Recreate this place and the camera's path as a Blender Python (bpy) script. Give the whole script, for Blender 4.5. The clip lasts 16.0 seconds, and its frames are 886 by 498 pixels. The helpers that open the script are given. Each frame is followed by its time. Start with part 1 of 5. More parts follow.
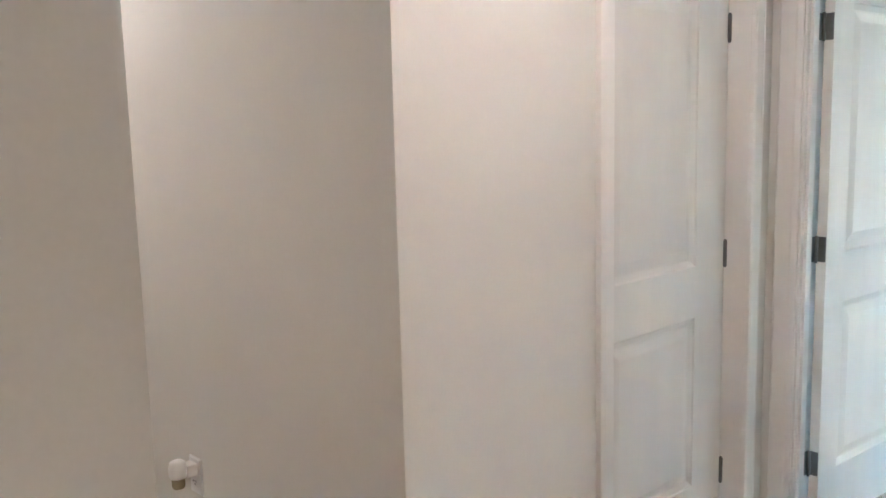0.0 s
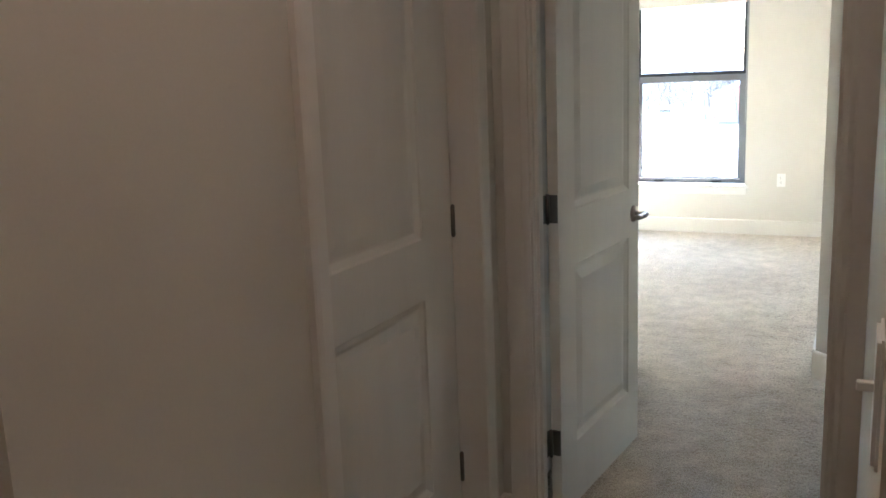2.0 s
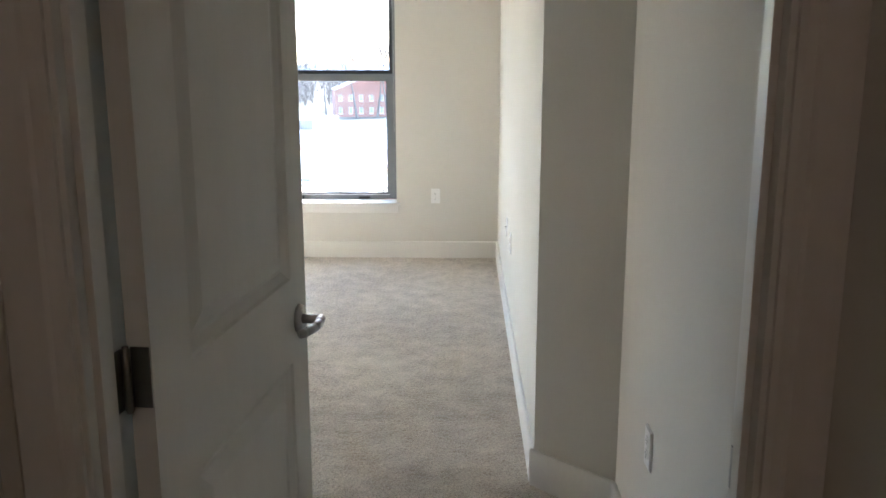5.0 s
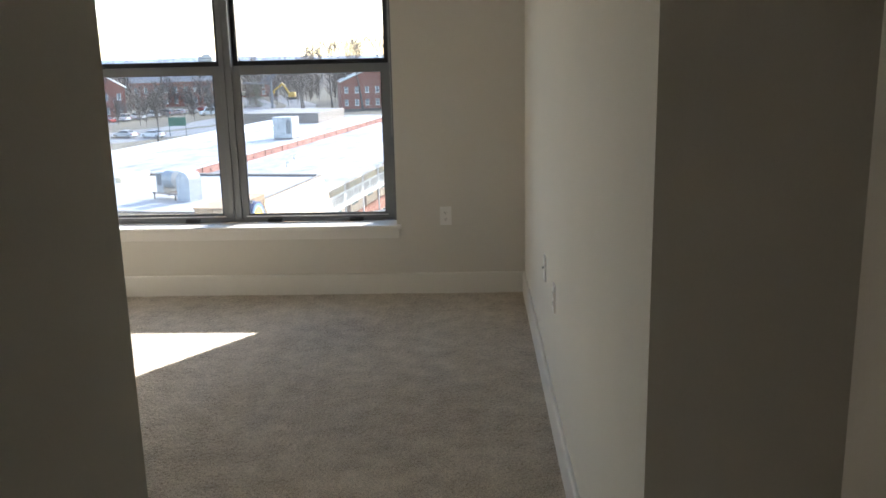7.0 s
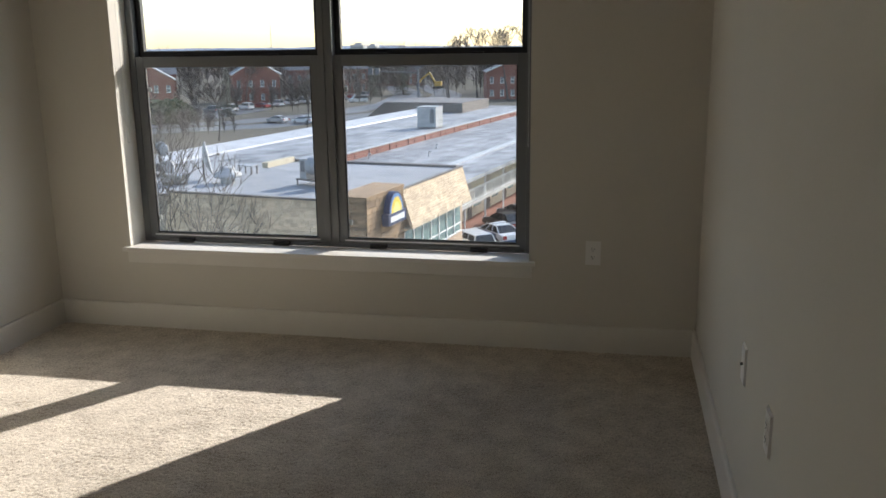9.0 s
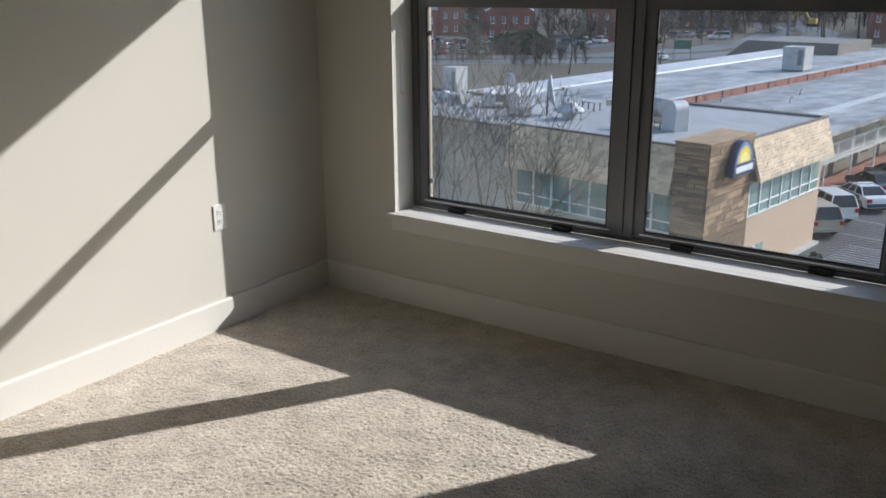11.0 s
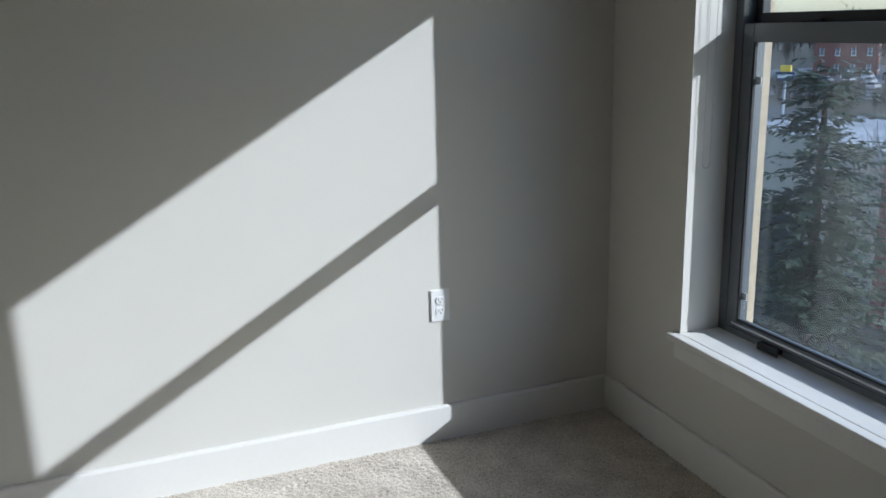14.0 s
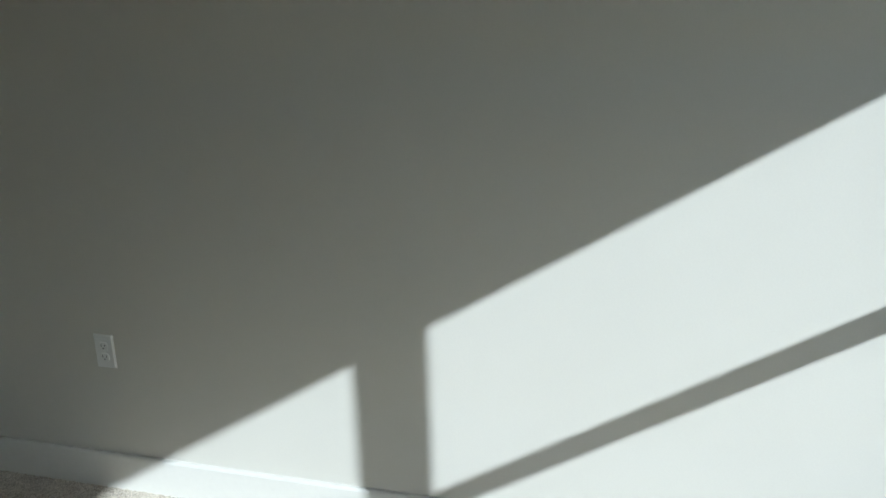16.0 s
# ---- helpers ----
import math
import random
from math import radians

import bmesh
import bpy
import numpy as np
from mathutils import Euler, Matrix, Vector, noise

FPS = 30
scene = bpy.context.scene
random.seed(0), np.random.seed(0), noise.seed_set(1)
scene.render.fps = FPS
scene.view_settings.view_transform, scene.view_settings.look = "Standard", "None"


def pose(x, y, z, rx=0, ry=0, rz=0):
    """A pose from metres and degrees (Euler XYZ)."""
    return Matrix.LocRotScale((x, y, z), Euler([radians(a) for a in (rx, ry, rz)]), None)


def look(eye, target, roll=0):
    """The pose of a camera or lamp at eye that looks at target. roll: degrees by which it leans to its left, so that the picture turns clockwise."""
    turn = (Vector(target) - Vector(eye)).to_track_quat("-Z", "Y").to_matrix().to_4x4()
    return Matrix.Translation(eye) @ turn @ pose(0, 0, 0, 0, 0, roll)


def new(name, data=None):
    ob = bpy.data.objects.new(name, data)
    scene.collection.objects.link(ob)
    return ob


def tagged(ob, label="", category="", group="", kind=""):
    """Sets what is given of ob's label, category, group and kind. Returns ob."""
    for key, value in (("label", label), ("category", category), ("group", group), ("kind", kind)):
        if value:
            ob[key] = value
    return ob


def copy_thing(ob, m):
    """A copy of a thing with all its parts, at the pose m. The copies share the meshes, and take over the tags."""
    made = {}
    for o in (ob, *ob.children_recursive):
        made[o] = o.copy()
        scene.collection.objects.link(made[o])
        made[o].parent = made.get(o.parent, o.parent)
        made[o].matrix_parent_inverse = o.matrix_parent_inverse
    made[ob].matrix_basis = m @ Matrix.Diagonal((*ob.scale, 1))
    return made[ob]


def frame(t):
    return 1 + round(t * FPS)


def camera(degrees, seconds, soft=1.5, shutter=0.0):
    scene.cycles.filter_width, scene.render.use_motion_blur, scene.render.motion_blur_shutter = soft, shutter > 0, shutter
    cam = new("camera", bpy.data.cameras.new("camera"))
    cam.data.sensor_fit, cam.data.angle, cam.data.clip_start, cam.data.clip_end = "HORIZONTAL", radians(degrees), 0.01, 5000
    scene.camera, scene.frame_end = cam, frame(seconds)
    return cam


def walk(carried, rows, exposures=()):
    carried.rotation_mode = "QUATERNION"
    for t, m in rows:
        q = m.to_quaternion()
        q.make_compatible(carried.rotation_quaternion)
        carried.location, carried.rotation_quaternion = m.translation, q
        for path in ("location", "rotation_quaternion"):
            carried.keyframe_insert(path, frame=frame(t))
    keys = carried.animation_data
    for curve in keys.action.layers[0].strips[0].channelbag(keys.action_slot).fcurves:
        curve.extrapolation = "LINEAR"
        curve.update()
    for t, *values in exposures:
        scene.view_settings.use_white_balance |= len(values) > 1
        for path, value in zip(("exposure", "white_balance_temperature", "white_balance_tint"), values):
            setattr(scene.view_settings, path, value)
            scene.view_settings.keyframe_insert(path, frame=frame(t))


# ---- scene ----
cam = camera(54.7, 16.0, soft=1.6)
PATH = [
    (0, (3.902, -8.575, 1.516), (2.477, -7.199, 1.243), -1.4),
    (0.3, (3.935, -8.496, 1.474), (2.504, -7.124, 1.213), -0.8),
    (0.5, (3.92, -8.456, 1.485), (2.504, -7.08, 1.168), -1.2),
    (1, (3.86, -8.367, 1.475), (2.522, -6.943, 1.048), -2.3),
    (1.5, (3.672, -8.256, 1.484), (2.584, -6.617, 1.124), -2.6),
    (2, (3.562, -8.099, 1.482), (2.686, -6.343, 1.097), -2.3),
    (2.5, (3.439, -7.884, 1.501), (2.877, -5.997, 1.151), -1.0),
    (3, (3.302, -7.666, 1.482), (3.116, -5.705, 1.138), -0.0),
    (3.5, (3.148, -7.446, 1.489), (3.219, -5.489, 1.082), -0.0),
    (4, (3.155, -7.23, 1.503), (3.218, -5.28, 1.066), 0.1),
    (4.2, (3.155, -7.115, 1.502), (3.166, -5.154, 1.107), 0.1),
    (6.3, (3.069, -5.768, 1.486), (2.995, -3.824, 1.022), -0.1),
    (6.5, (3.06, -5.581, 1.48), (3.004, -3.63, 1.04), -0.1),
    (7, (3.08, -5.255, 1.473), (3.004, -3.305, 1.033), -1.3),
    (7.5, (3.122, -4.93, 1.493), (2.924, -2.978, 1.108), -0.5),
    (8, (3.102, -4.618, 1.476), (2.795, -2.672, 1.127), -0.3),
    (10.5, (2.88, -3.338, 1.461), (2.089, -1.623, 0.806), -0.3),
    (11, (2.871, -3.112, 1.485), (1.785, -1.54, 0.893), -0.3),
    (11.5, (2.786, -2.869, 1.471), (1.659, -1.318, 0.903), -1.3),
    (12, (2.72, -2.603, 1.484), (1.536, -1.083, 0.944), -2.2),
    (12.5, (2.778, -2.304, 1.487), (1.408, -0.953, 0.94), -1.6),
    (13, (2.787, -2.101, 1.448), (1.266, -0.931, 0.885), -1.1),
    (13.5, (2.706, -1.859, 1.478), (1.036, -0.911, 0.917), -0.9),
    (14, (2.667, -1.675, 1.46), (0.858, -0.989, 0.953), -1.5),
    (14.5, (2.655, -1.415, 1.438), (0.743, -1.039, 0.988), -1.1),
    (15, (2.56, -1.238, 1.475), (0.62, -1.17, 0.993), -0.6),
    (15.5, (2.42, -1.235, 1.467), (0.482, -1.414, 1.005), 0.3),
    (16, (2.157, -1.303, 1.618), (0.327, -1.856, 1.033), -1.7),
]
EXPOSURES = [(0.0, 7.2, 4750, 6), (0.5, 7.15, 4650, 6), (1.0, 7.5, 4650, 6), (1.5, 6.35, 5250, 8), (2.0, 5.1, 5600, 10), (2.5, 4.6, 5700, 11), (3.0, 4.6, 5650, 12), (4.0, 4.9, 5600, 12), (4.2, 4.8, 5600, 12), (6.3, 3.15, 6100, 11),
             (7.0, 2.5, 6300, 12), (7.5, 2.05, 6450, 12), (8.0, 1.32, 6550, 12), (10.5, 1.3, 6250, 12), (11.0, 0.9, 6100, 12), (11.5, 0.82, 5950, 11), (12.5, 0.8, 5750, 11), (13.2, 0.88, 5650, 10), (14.0, 0.87, 5300, 8), (14.5, 0.93, 5250, 7), (15.5, 0.95, 5200, 2), (16.0, 1.08, 5250, 1)]
walk(cam, [(t, look(eye, target, roll)) for t, eye, target, roll in PATH], EXPOSURES)

# ---- daylight and lamps ----
SUN_AZ = math.atan2(1.0, 1.52)      # from +y towards +x
SUN_EL = math.atan(0.50)
sky = bpy.data.worlds.new("sky")
scene.world = sky
sky.use_nodes = True
wn = sky.node_tree.nodes
st = wn.new("ShaderNodeTexSky")
st.sky_type = 'NISHITA'
st.sun_disc = False
st.sun_elevation = SUN_EL
st.sun_rotation = SUN_AZ
st.air_density, st.dust_density, st.ozone_density = 1.0, 0.95, 0.9
sky.node_tree.links.new(st.outputs[0], wn["Background"].inputs[0])
wn["Background"].inputs[1].default_value = 0.15
sun = new("sun", bpy.data.lights.new("sun", 'SUN'))
sun.data.energy, sun.data.angle, sun.data.color = 3.0, radians(0.53), (1.0, 0.955, 0.89)
sun.matrix_world = look((Vector((math.sin(SUN_AZ) * math.cos(SUN_EL), math.cos(SUN_AZ) * math.cos(SUN_EL), math.sin(SUN_EL))) * 60), (0, 0, 0))
# Added fill for light from the open space behind; no lamp is known there.
rear_fill = new("rear_fill", bpy.data.lights.new("rear_fill", 'AREA'))
rear_fill.data.shape, rear_fill.data.size = 'DISK', 0.60
rear_fill.data.energy, rear_fill.data.color = 0.18, (1.0, 0.68, 0.42)
rear_fill.matrix_world = pose(6.0, -8.9, 2.58)
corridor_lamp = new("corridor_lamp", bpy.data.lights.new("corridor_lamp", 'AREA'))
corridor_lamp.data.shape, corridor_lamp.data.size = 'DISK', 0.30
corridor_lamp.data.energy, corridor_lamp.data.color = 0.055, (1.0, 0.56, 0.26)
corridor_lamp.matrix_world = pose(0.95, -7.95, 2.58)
entry_lamp = new("entry_lamp", bpy.data.lights.new("entry_lamp", 'AREA'))
entry_lamp.data.shape, entry_lamp.data.size = 'DISK', 0.30
entry_lamp.data.energy, entry_lamp.data.color = 0.062, (1.0, 0.50, 0.21)
entry_lamp.matrix_world = pose(3.05, -7.15, 2.58)


# ---- materials ----
def material(name, rough=0.5, metal=0.0):
    m = bpy.data.materials.new(name)
    m.use_nodes = True
    b = m.node_tree.nodes["Principled BSDF"]
    b.inputs["Roughness"].default_value = rough
    b.inputs["Metallic"].default_value = metal
    return m, m.node_tree.nodes, m.node_tree.links, b


def mottled(name, a, b_, scale=4.0, fine=120.0, rough=0.5, metal=0.0, bump=0.1, depth=0.002, spread=0.5, stretch=(1, 1, 1), obj_var=0.0, island=0.0):
    """Two colours mixed by a broad and a fine noise, with fine relief."""
    m, n, l, p = material(name, rough, metal)
    tc = n.new("ShaderNodeTexCoord")
    mp = n.new("ShaderNodeMapping")
    mp.inputs["Scale"].default_value = stretch
    l.new(tc.outputs["Object"], mp.inputs[0])
    big, small = n.new("ShaderNodeTexNoise"), n.new("ShaderNodeTexNoise")
    big.inputs["Scale"].default_value, small.inputs["Scale"].default_value = scale, fine
    big.inputs["Detail"].default_value, small.inputs["Detail"].default_value = 4, 3
    l.new(mp.outputs[0], big.inputs["Vector"])
    l.new(mp.outputs[0], small.inputs["Vector"])
    mix = n.new("ShaderNodeMix")
    mix.data_type = 'FLOAT'
    mix.inputs[0].default_value = spread
    l.new(big.outputs[0], mix.inputs[2])
    l.new(small.outputs[0], mix.inputs[3])
    ramp = n.new("ShaderNodeValToRGB")
    ramp.color_ramp.elements[0].position, ramp.color_ramp.elements[1].position = 0.34, 0.66
    ramp.color_ramp.elements[0].color, ramp.color_ramp.elements[1].color = (*a, 1), (*b_, 1)
    l.new(mix.outputs[0], ramp.inputs[0])
    colour = ramp.outputs[0]
    if obj_var or island:
        info = n.new("ShaderNodeObjectInfo" if obj_var else "ShaderNodeNewGeometry")
        rr = n.new("ShaderNodeMapRange")
        rr.inputs[3].default_value, rr.inputs[4].default_value = 1 - obj_var - island, 1 + obj_var + island
        l.new(info.outputs["Random" if obj_var else "Random Per Island"], rr.inputs[0])
        hsv = n.new("ShaderNodeHueSaturation")
        l.new(colour, hsv.inputs["Color"])
        l.new(rr.outputs[0], hsv.inputs["Value"])
        colour = hsv.outputs[0]
    l.new(colour, p.inputs["Base Color"])
    if bump:
        bp = n.new("ShaderNodeBump")
        bp.inputs["Strength"].default_value, bp.inputs["Distance"].default_value = bump, depth
        l.new(small.outputs[0], bp.inputs["Height"])
        l.new(bp.outputs[0], p.inputs["Normal"])
    return m


def plain(name, c, rough=0.5, metal=0.0, vary=0.06, fine=80.0, bump=0.04):
    lo = tuple(max(0, v * (1 - vary)) for v in c)
    hi = tuple(min(1, v * (1 + vary)) for v in c)
    return mottled(name, lo, hi, 3.0, fine, rough, metal, bump, 0.001)


def glass_material(name, tint=(0.88, 0.90, 0.905)):
    m, n, l, p = material(name, 0.0)
    n.remove(p)
    tr, gl, mx, fr = (n.new("ShaderNodeBsdfTransparent"), n.new("ShaderNodeBsdfGlossy"), n.new("ShaderNodeMixShader"), n.new("ShaderNodeLayerWeight"))
    tr.inputs[0].default_value = (*tint, 1)
    gl.inputs["Roughness"].default_value = 0.01
    fr.inputs[0].default_value = 0.5
    po, ma = n.new("ShaderNodeMath"), n.new("ShaderNodeMath")
    po.operation, ma.operation = 'POWER', 'MULTIPLY_ADD'
    po.inputs[1].default_value, ma.inputs[1].default_value, ma.inputs[2].default_value = 5.0, 0.95, 0.045
    l.new(fr.outputs["Facing"], po.inputs[0])
    l.new(po.outputs[0], ma.inputs[0])
    l.new(ma.outputs[0], mx.inputs[0])
    l.new(tr.outputs[0], mx.inputs[1])
    l.new(gl.outputs[0], mx.inputs[2])
    # a thin film of dust and smears that catches the sun
    du, m2, no, rg, tc = (n.new("ShaderNodeBsdfTranslucent"), n.new("ShaderNodeMixShader"), n.new("ShaderNodeTexNoise"), n.new("ShaderNodeMapRange"), n.new("ShaderNodeTexCoord"))
    du.inputs[0].default_value = (0.8, 0.82, 0.84, 1)
    no.inputs["Scale"].default_value, no.inputs["Detail"].default_value = 2.3, 5
    rg.inputs[1].default_value, rg.inputs[2].default_value, rg.inputs[3].default_value, rg.inputs[4].default_value = 0.35, 0.75, 0.002, 0.014
    l.new(tc.outputs["Object"], no.inputs["Vector"])
    l.new(no.outputs[0], rg.inputs[0])
    l.new(rg.outputs[0], m2.inputs[0])
    l.new(mx.outputs[0], m2.inputs[1])
    l.new(du.outputs[0], m2.inputs[2])
    l.new(m2.outputs[0], n["Material Output"].inputs[0])
    return m


WALL = mottled("wall_paint", (0.612, 0.587, 0.527), (0.647, 0.621, 0.559), 1.3, 190.0, 0.85, 0, 0.12, 0.0012, 0.35)
TRIM = mottled("trim_paint", (0.69, 0.67, 0.62), (0.73, 0.71, 0.66), 2.0, 60.0, 0.45, 0, 0.04, 0.001, 0.3)
DOORP = mottled("door_paint", (0.65, 0.625, 0.57), (0.69, 0.665, 0.61), 1.5, 40.0, 0.5, 0, 0.04, 0.001, 0.3, (6, 6, 0.6))
for paint, level in ((WALL, 0.12), (TRIM, 0.3), (DOORP, 0.3)):
    paint.node_tree.nodes["Principled BSDF"].inputs["Specular IOR Level"].default_value = level
CEIL = plain("ceiling_paint", (0.74, 0.715, 0.66), 0.8)
ALU = mottled("window_metal", (0.145, 0.155, 0.165), (0.17, 0.18, 0.19), 2.0, 140.0, 0.38, 0.25, 0.05, 0.0005, 0.4)
# Near-black copy of window_metal: the upper sash's shade is in its colour.
ALU_SHADED = plain("window_metal_shaded", (0.03, 0.033, 0.037), 0.5, 0.2)
RUBBER = plain("rubber", (0.012, 0.012, 0.013), 0.6)
GLASS = glass_material("window_glass")
NICKEL = plain("brushed_nickel", (0.42, 0.40, 0.38), 0.3, 1.0)
BEAD = plain("bright_bead", (0.72, 0.72, 0.73), 0.35, 0.3)
HINGE = plain("hinge_metal", (0.17, 0.165, 0.16), 0.38, 1.0)
PLASTIC = plain("white_plastic", (0.77, 0.76, 0.735), 0.35, 0, 0.02)
SLOT = plain("socket_slot", (0.02, 0.02, 0.02), 0.6)
FABRIC = mottled("blind_fabric", (0.62, 0.58, 0.50), (0.72, 0.68, 0.60), 8.0, 300.0, 0.8, 0, 0.2, 0.0006)
CHAIN = plain("bead_chain", (0.45, 0.45, 0.45), 0.35, 0.9)
WOODF = mottled("oak_plank", (0.36, 0.20, 0.085), (0.50, 0.30, 0.14), 2.2, 26.0, 0.35, 0, 0.1, 0.0006, 0.45, (5, 0.6, 5), 0.14)
TILE = plain("pale_vinyl", (0.62, 0.60, 0.54), 0.45)
AMBER = plain("amber_fluid", (0.30, 0.26, 0.16), 0.15)


def carpet_material():
    m, n, l, p = material("carpet", 0.95)
    tc = n.new("ShaderNodeTexCoord")
    n1, n2, n3 = (n.new("ShaderNodeTexNoise") for _ in range(3))
    for q, s, d in ((n1, 1.4, 3), (n2, 9.0, 4), (n3, 210.0, 2)):
        q.inputs["Scale"].default_value, q.inputs["Detail"].default_value = s, d
        l.new(tc.outputs["Object"], q.inputs["Vector"])
    a, b, c = (n.new("ShaderNodeMath") for _ in range(3))
    for q, k in ((a, 0.26), (b, 0.56), (c, 0.20)):
        q.operation = 'MULTIPLY_ADD'
        q.inputs[1].default_value, q.inputs[2].default_value = k, 0.0
    l.new(n3.outputs[0], b.inputs[0])
    l.new(n2.outputs[0], a.inputs[0])
    l.new(n1.outputs[0], c.inputs[0])
    l.new(b.outputs[0], a.inputs[2])
    l.new(a.outputs[0], c.inputs[2])
    ramp = n.new("ShaderNodeValToRGB")
    e = ramp.color_ramp.elements
    e[0].position, e[1].position = 0.40, 0.64
    e[0].color, e[1].color = (0.265, 0.225, 0.172, 1), (0.72, 0.645, 0.54, 1)
    l.new(c.outputs[0], ramp.inputs[0])
    l.new(ramp.outputs[0], p.inputs["Base Color"])
    p.inputs["Sheen Weight"].default_value = 1.0
    p.inputs["Sheen Tint"].default_value = (1.0, 0.93, 0.82, 1)
    p.inputs["Sheen Roughness"].default_value = 0.45
    return m


CARPET = carpet_material()


# ---- mesh helpers ----
def bx(bm, x0, x1, y0, y1, z0, z1, bevel=0.0):
    vs = [bm.verts.new((x, y, z)) for z in (z0, z1) for x, y in ((x0, y0), (x1, y0), (x1, y1), (x0, y1))]
    fs = [bm.faces.new([vs[i] for i in q]) for q in ((3, 2, 1, 0), (4, 5, 6, 7), (0, 1, 5, 4), (1, 2, 6, 5), (2, 3, 7, 6), (3, 0, 4, 7))]
    if bevel:
        bmesh.ops.bevel(bm, geom=list({e for f in fs for e in f.edges}), offset=bevel, segments=2, affect='EDGES', profile=0.5)
    return bm


def boxes(*items, bevel=0.0):
    bm = bmesh.new()
    for it in items:
        bx(bm, *it, bevel=bevel)
    return bm


def prism(points, z0, z1, bm=None):
    """An upright prism over a counter-clockwise outline."""
    bm = bm or bmesh.new()
    lo = [bm.verts.new((x, y, z0)) for x, y in points]
    hi = [bm.verts.new((x, y, z1)) for x, y in points]
    bm.faces.new(lo[::-1])
    bm.faces.new(hi)
    for i in range(len(points)):
        j = (i + 1) % len(points)
        bm.faces.new((lo[i], lo[j], hi[j], hi[i]))
    return bm


def sweep(profile, a, b, bm=None):
    """A profile of (out, up) swept from a to b on the floor plan; out lies to the left of the way."""
    bm = bm or bmesh.new()
    a, b = Vector(a), Vector(b)
    d = (b - a).normalized()
    nrm = Vector((-d.y, d.x))
    rows = [[bm.verts.new((p.x + nrm.x * o, p.y + nrm.y * o, z)) for o, z in profile] for p in (a, b)]
    k = len(profile)
    for i in range(k):
        j = (i + 1) % k
        bm.faces.new((rows[0][i], rows[0][j], rows[1][j], rows[1][i]))
    bm.faces.new(rows[0][::-1])
    bm.faces.new(rows[1])
    return bm


def tube(bm, a, b, r0, r1=None, seg=10, caps=True):
    a, b = Vector(a), Vector(b)
    r1 = r0 if r1 is None else r1
    q = (b - a).to_track_quat('Z', 'Y').to_matrix()
    ra, rb = [], []
    for i in range(seg):
        w = q @ Vector((math.cos(2 * math.pi * i / seg), math.sin(2 * math.pi * i / seg), 0))
        ra.append(bm.verts.new(a + w * r0))
        rb.append(bm.verts.new(b + w * r1))
    for i in range(seg):
        j = (i + 1) % seg
        bm.faces.new((ra[i], ra[j], rb[j], rb[i]))
    if caps:
        bm.faces.new(ra[::-1])
        bm.faces.new(rb)
    return bm


def lathe(bm, rings, seg=16, at=(0, 0, 0)):
    """Rings of (radius, height) round the z axis, closed at both ends."""
    at = Vector(at)
    vs = [[bm.verts.new(at + Vector((r * math.cos(2 * math.pi * i / seg), r * math.sin(2 * math.pi * i / seg), z))) for i in range(seg)] for r, z in rings]
    for lo, hi in zip(vs, vs[1:]):
        for i in range(seg):
            j = (i + 1) % seg
            bm.faces.new((lo[i], lo[j], hi[j], hi[i]))
    bm.faces.new(vs[0][::-1])
    bm.faces.new(vs[-1])
    return bm


def part(name, bm, mat, parent=None, label="", smooth=False):
    bmesh.ops.recalc_face_normals(bm, faces=bm.faces)
    me = bpy.data.meshes.new(name)
    bm.to_mesh(me)
    bm.free()
    me.materials.append(mat)
    if smooth:
        me.shade_smooth()
    ob = new(name, me)
    if parent:
        ob.parent = parent
    if label:
        ob["label"] = label
    return ob


def thing(name, label, category, m=None, group="", kind=""):
    ob = new(name)
    if m is not None:
        ob.matrix_world = m
    return tagged(ob, label, category, group, kind)


def structure(name, bm, mat, label="", category=""):
    return tagged(part(name, bm, mat), label, category or name.split("_")[0], kind="structure")


# ---- rooms ----
H = 2.70                      # ceiling height
WX0, WX1, WZ0, WZ1 = 0.447, 2.590, 0.450, 2.340      # window opening
XR, XH = 3.390, 3.645         # room's far-side wall, entry wall
YD0, YD1 = -5.670, -5.578     # wall with the bedroom door
YA, XB = -7.393, 2.540        # corridor wall and closet wall
DX0, DX1 = 2.661, 3.503       # door opening between jambs
XS, YS = 3.584, -7.420        # hall side wall and its free corner
XN, YN = 3.470, -8.380        # corner of the corridor's near wall

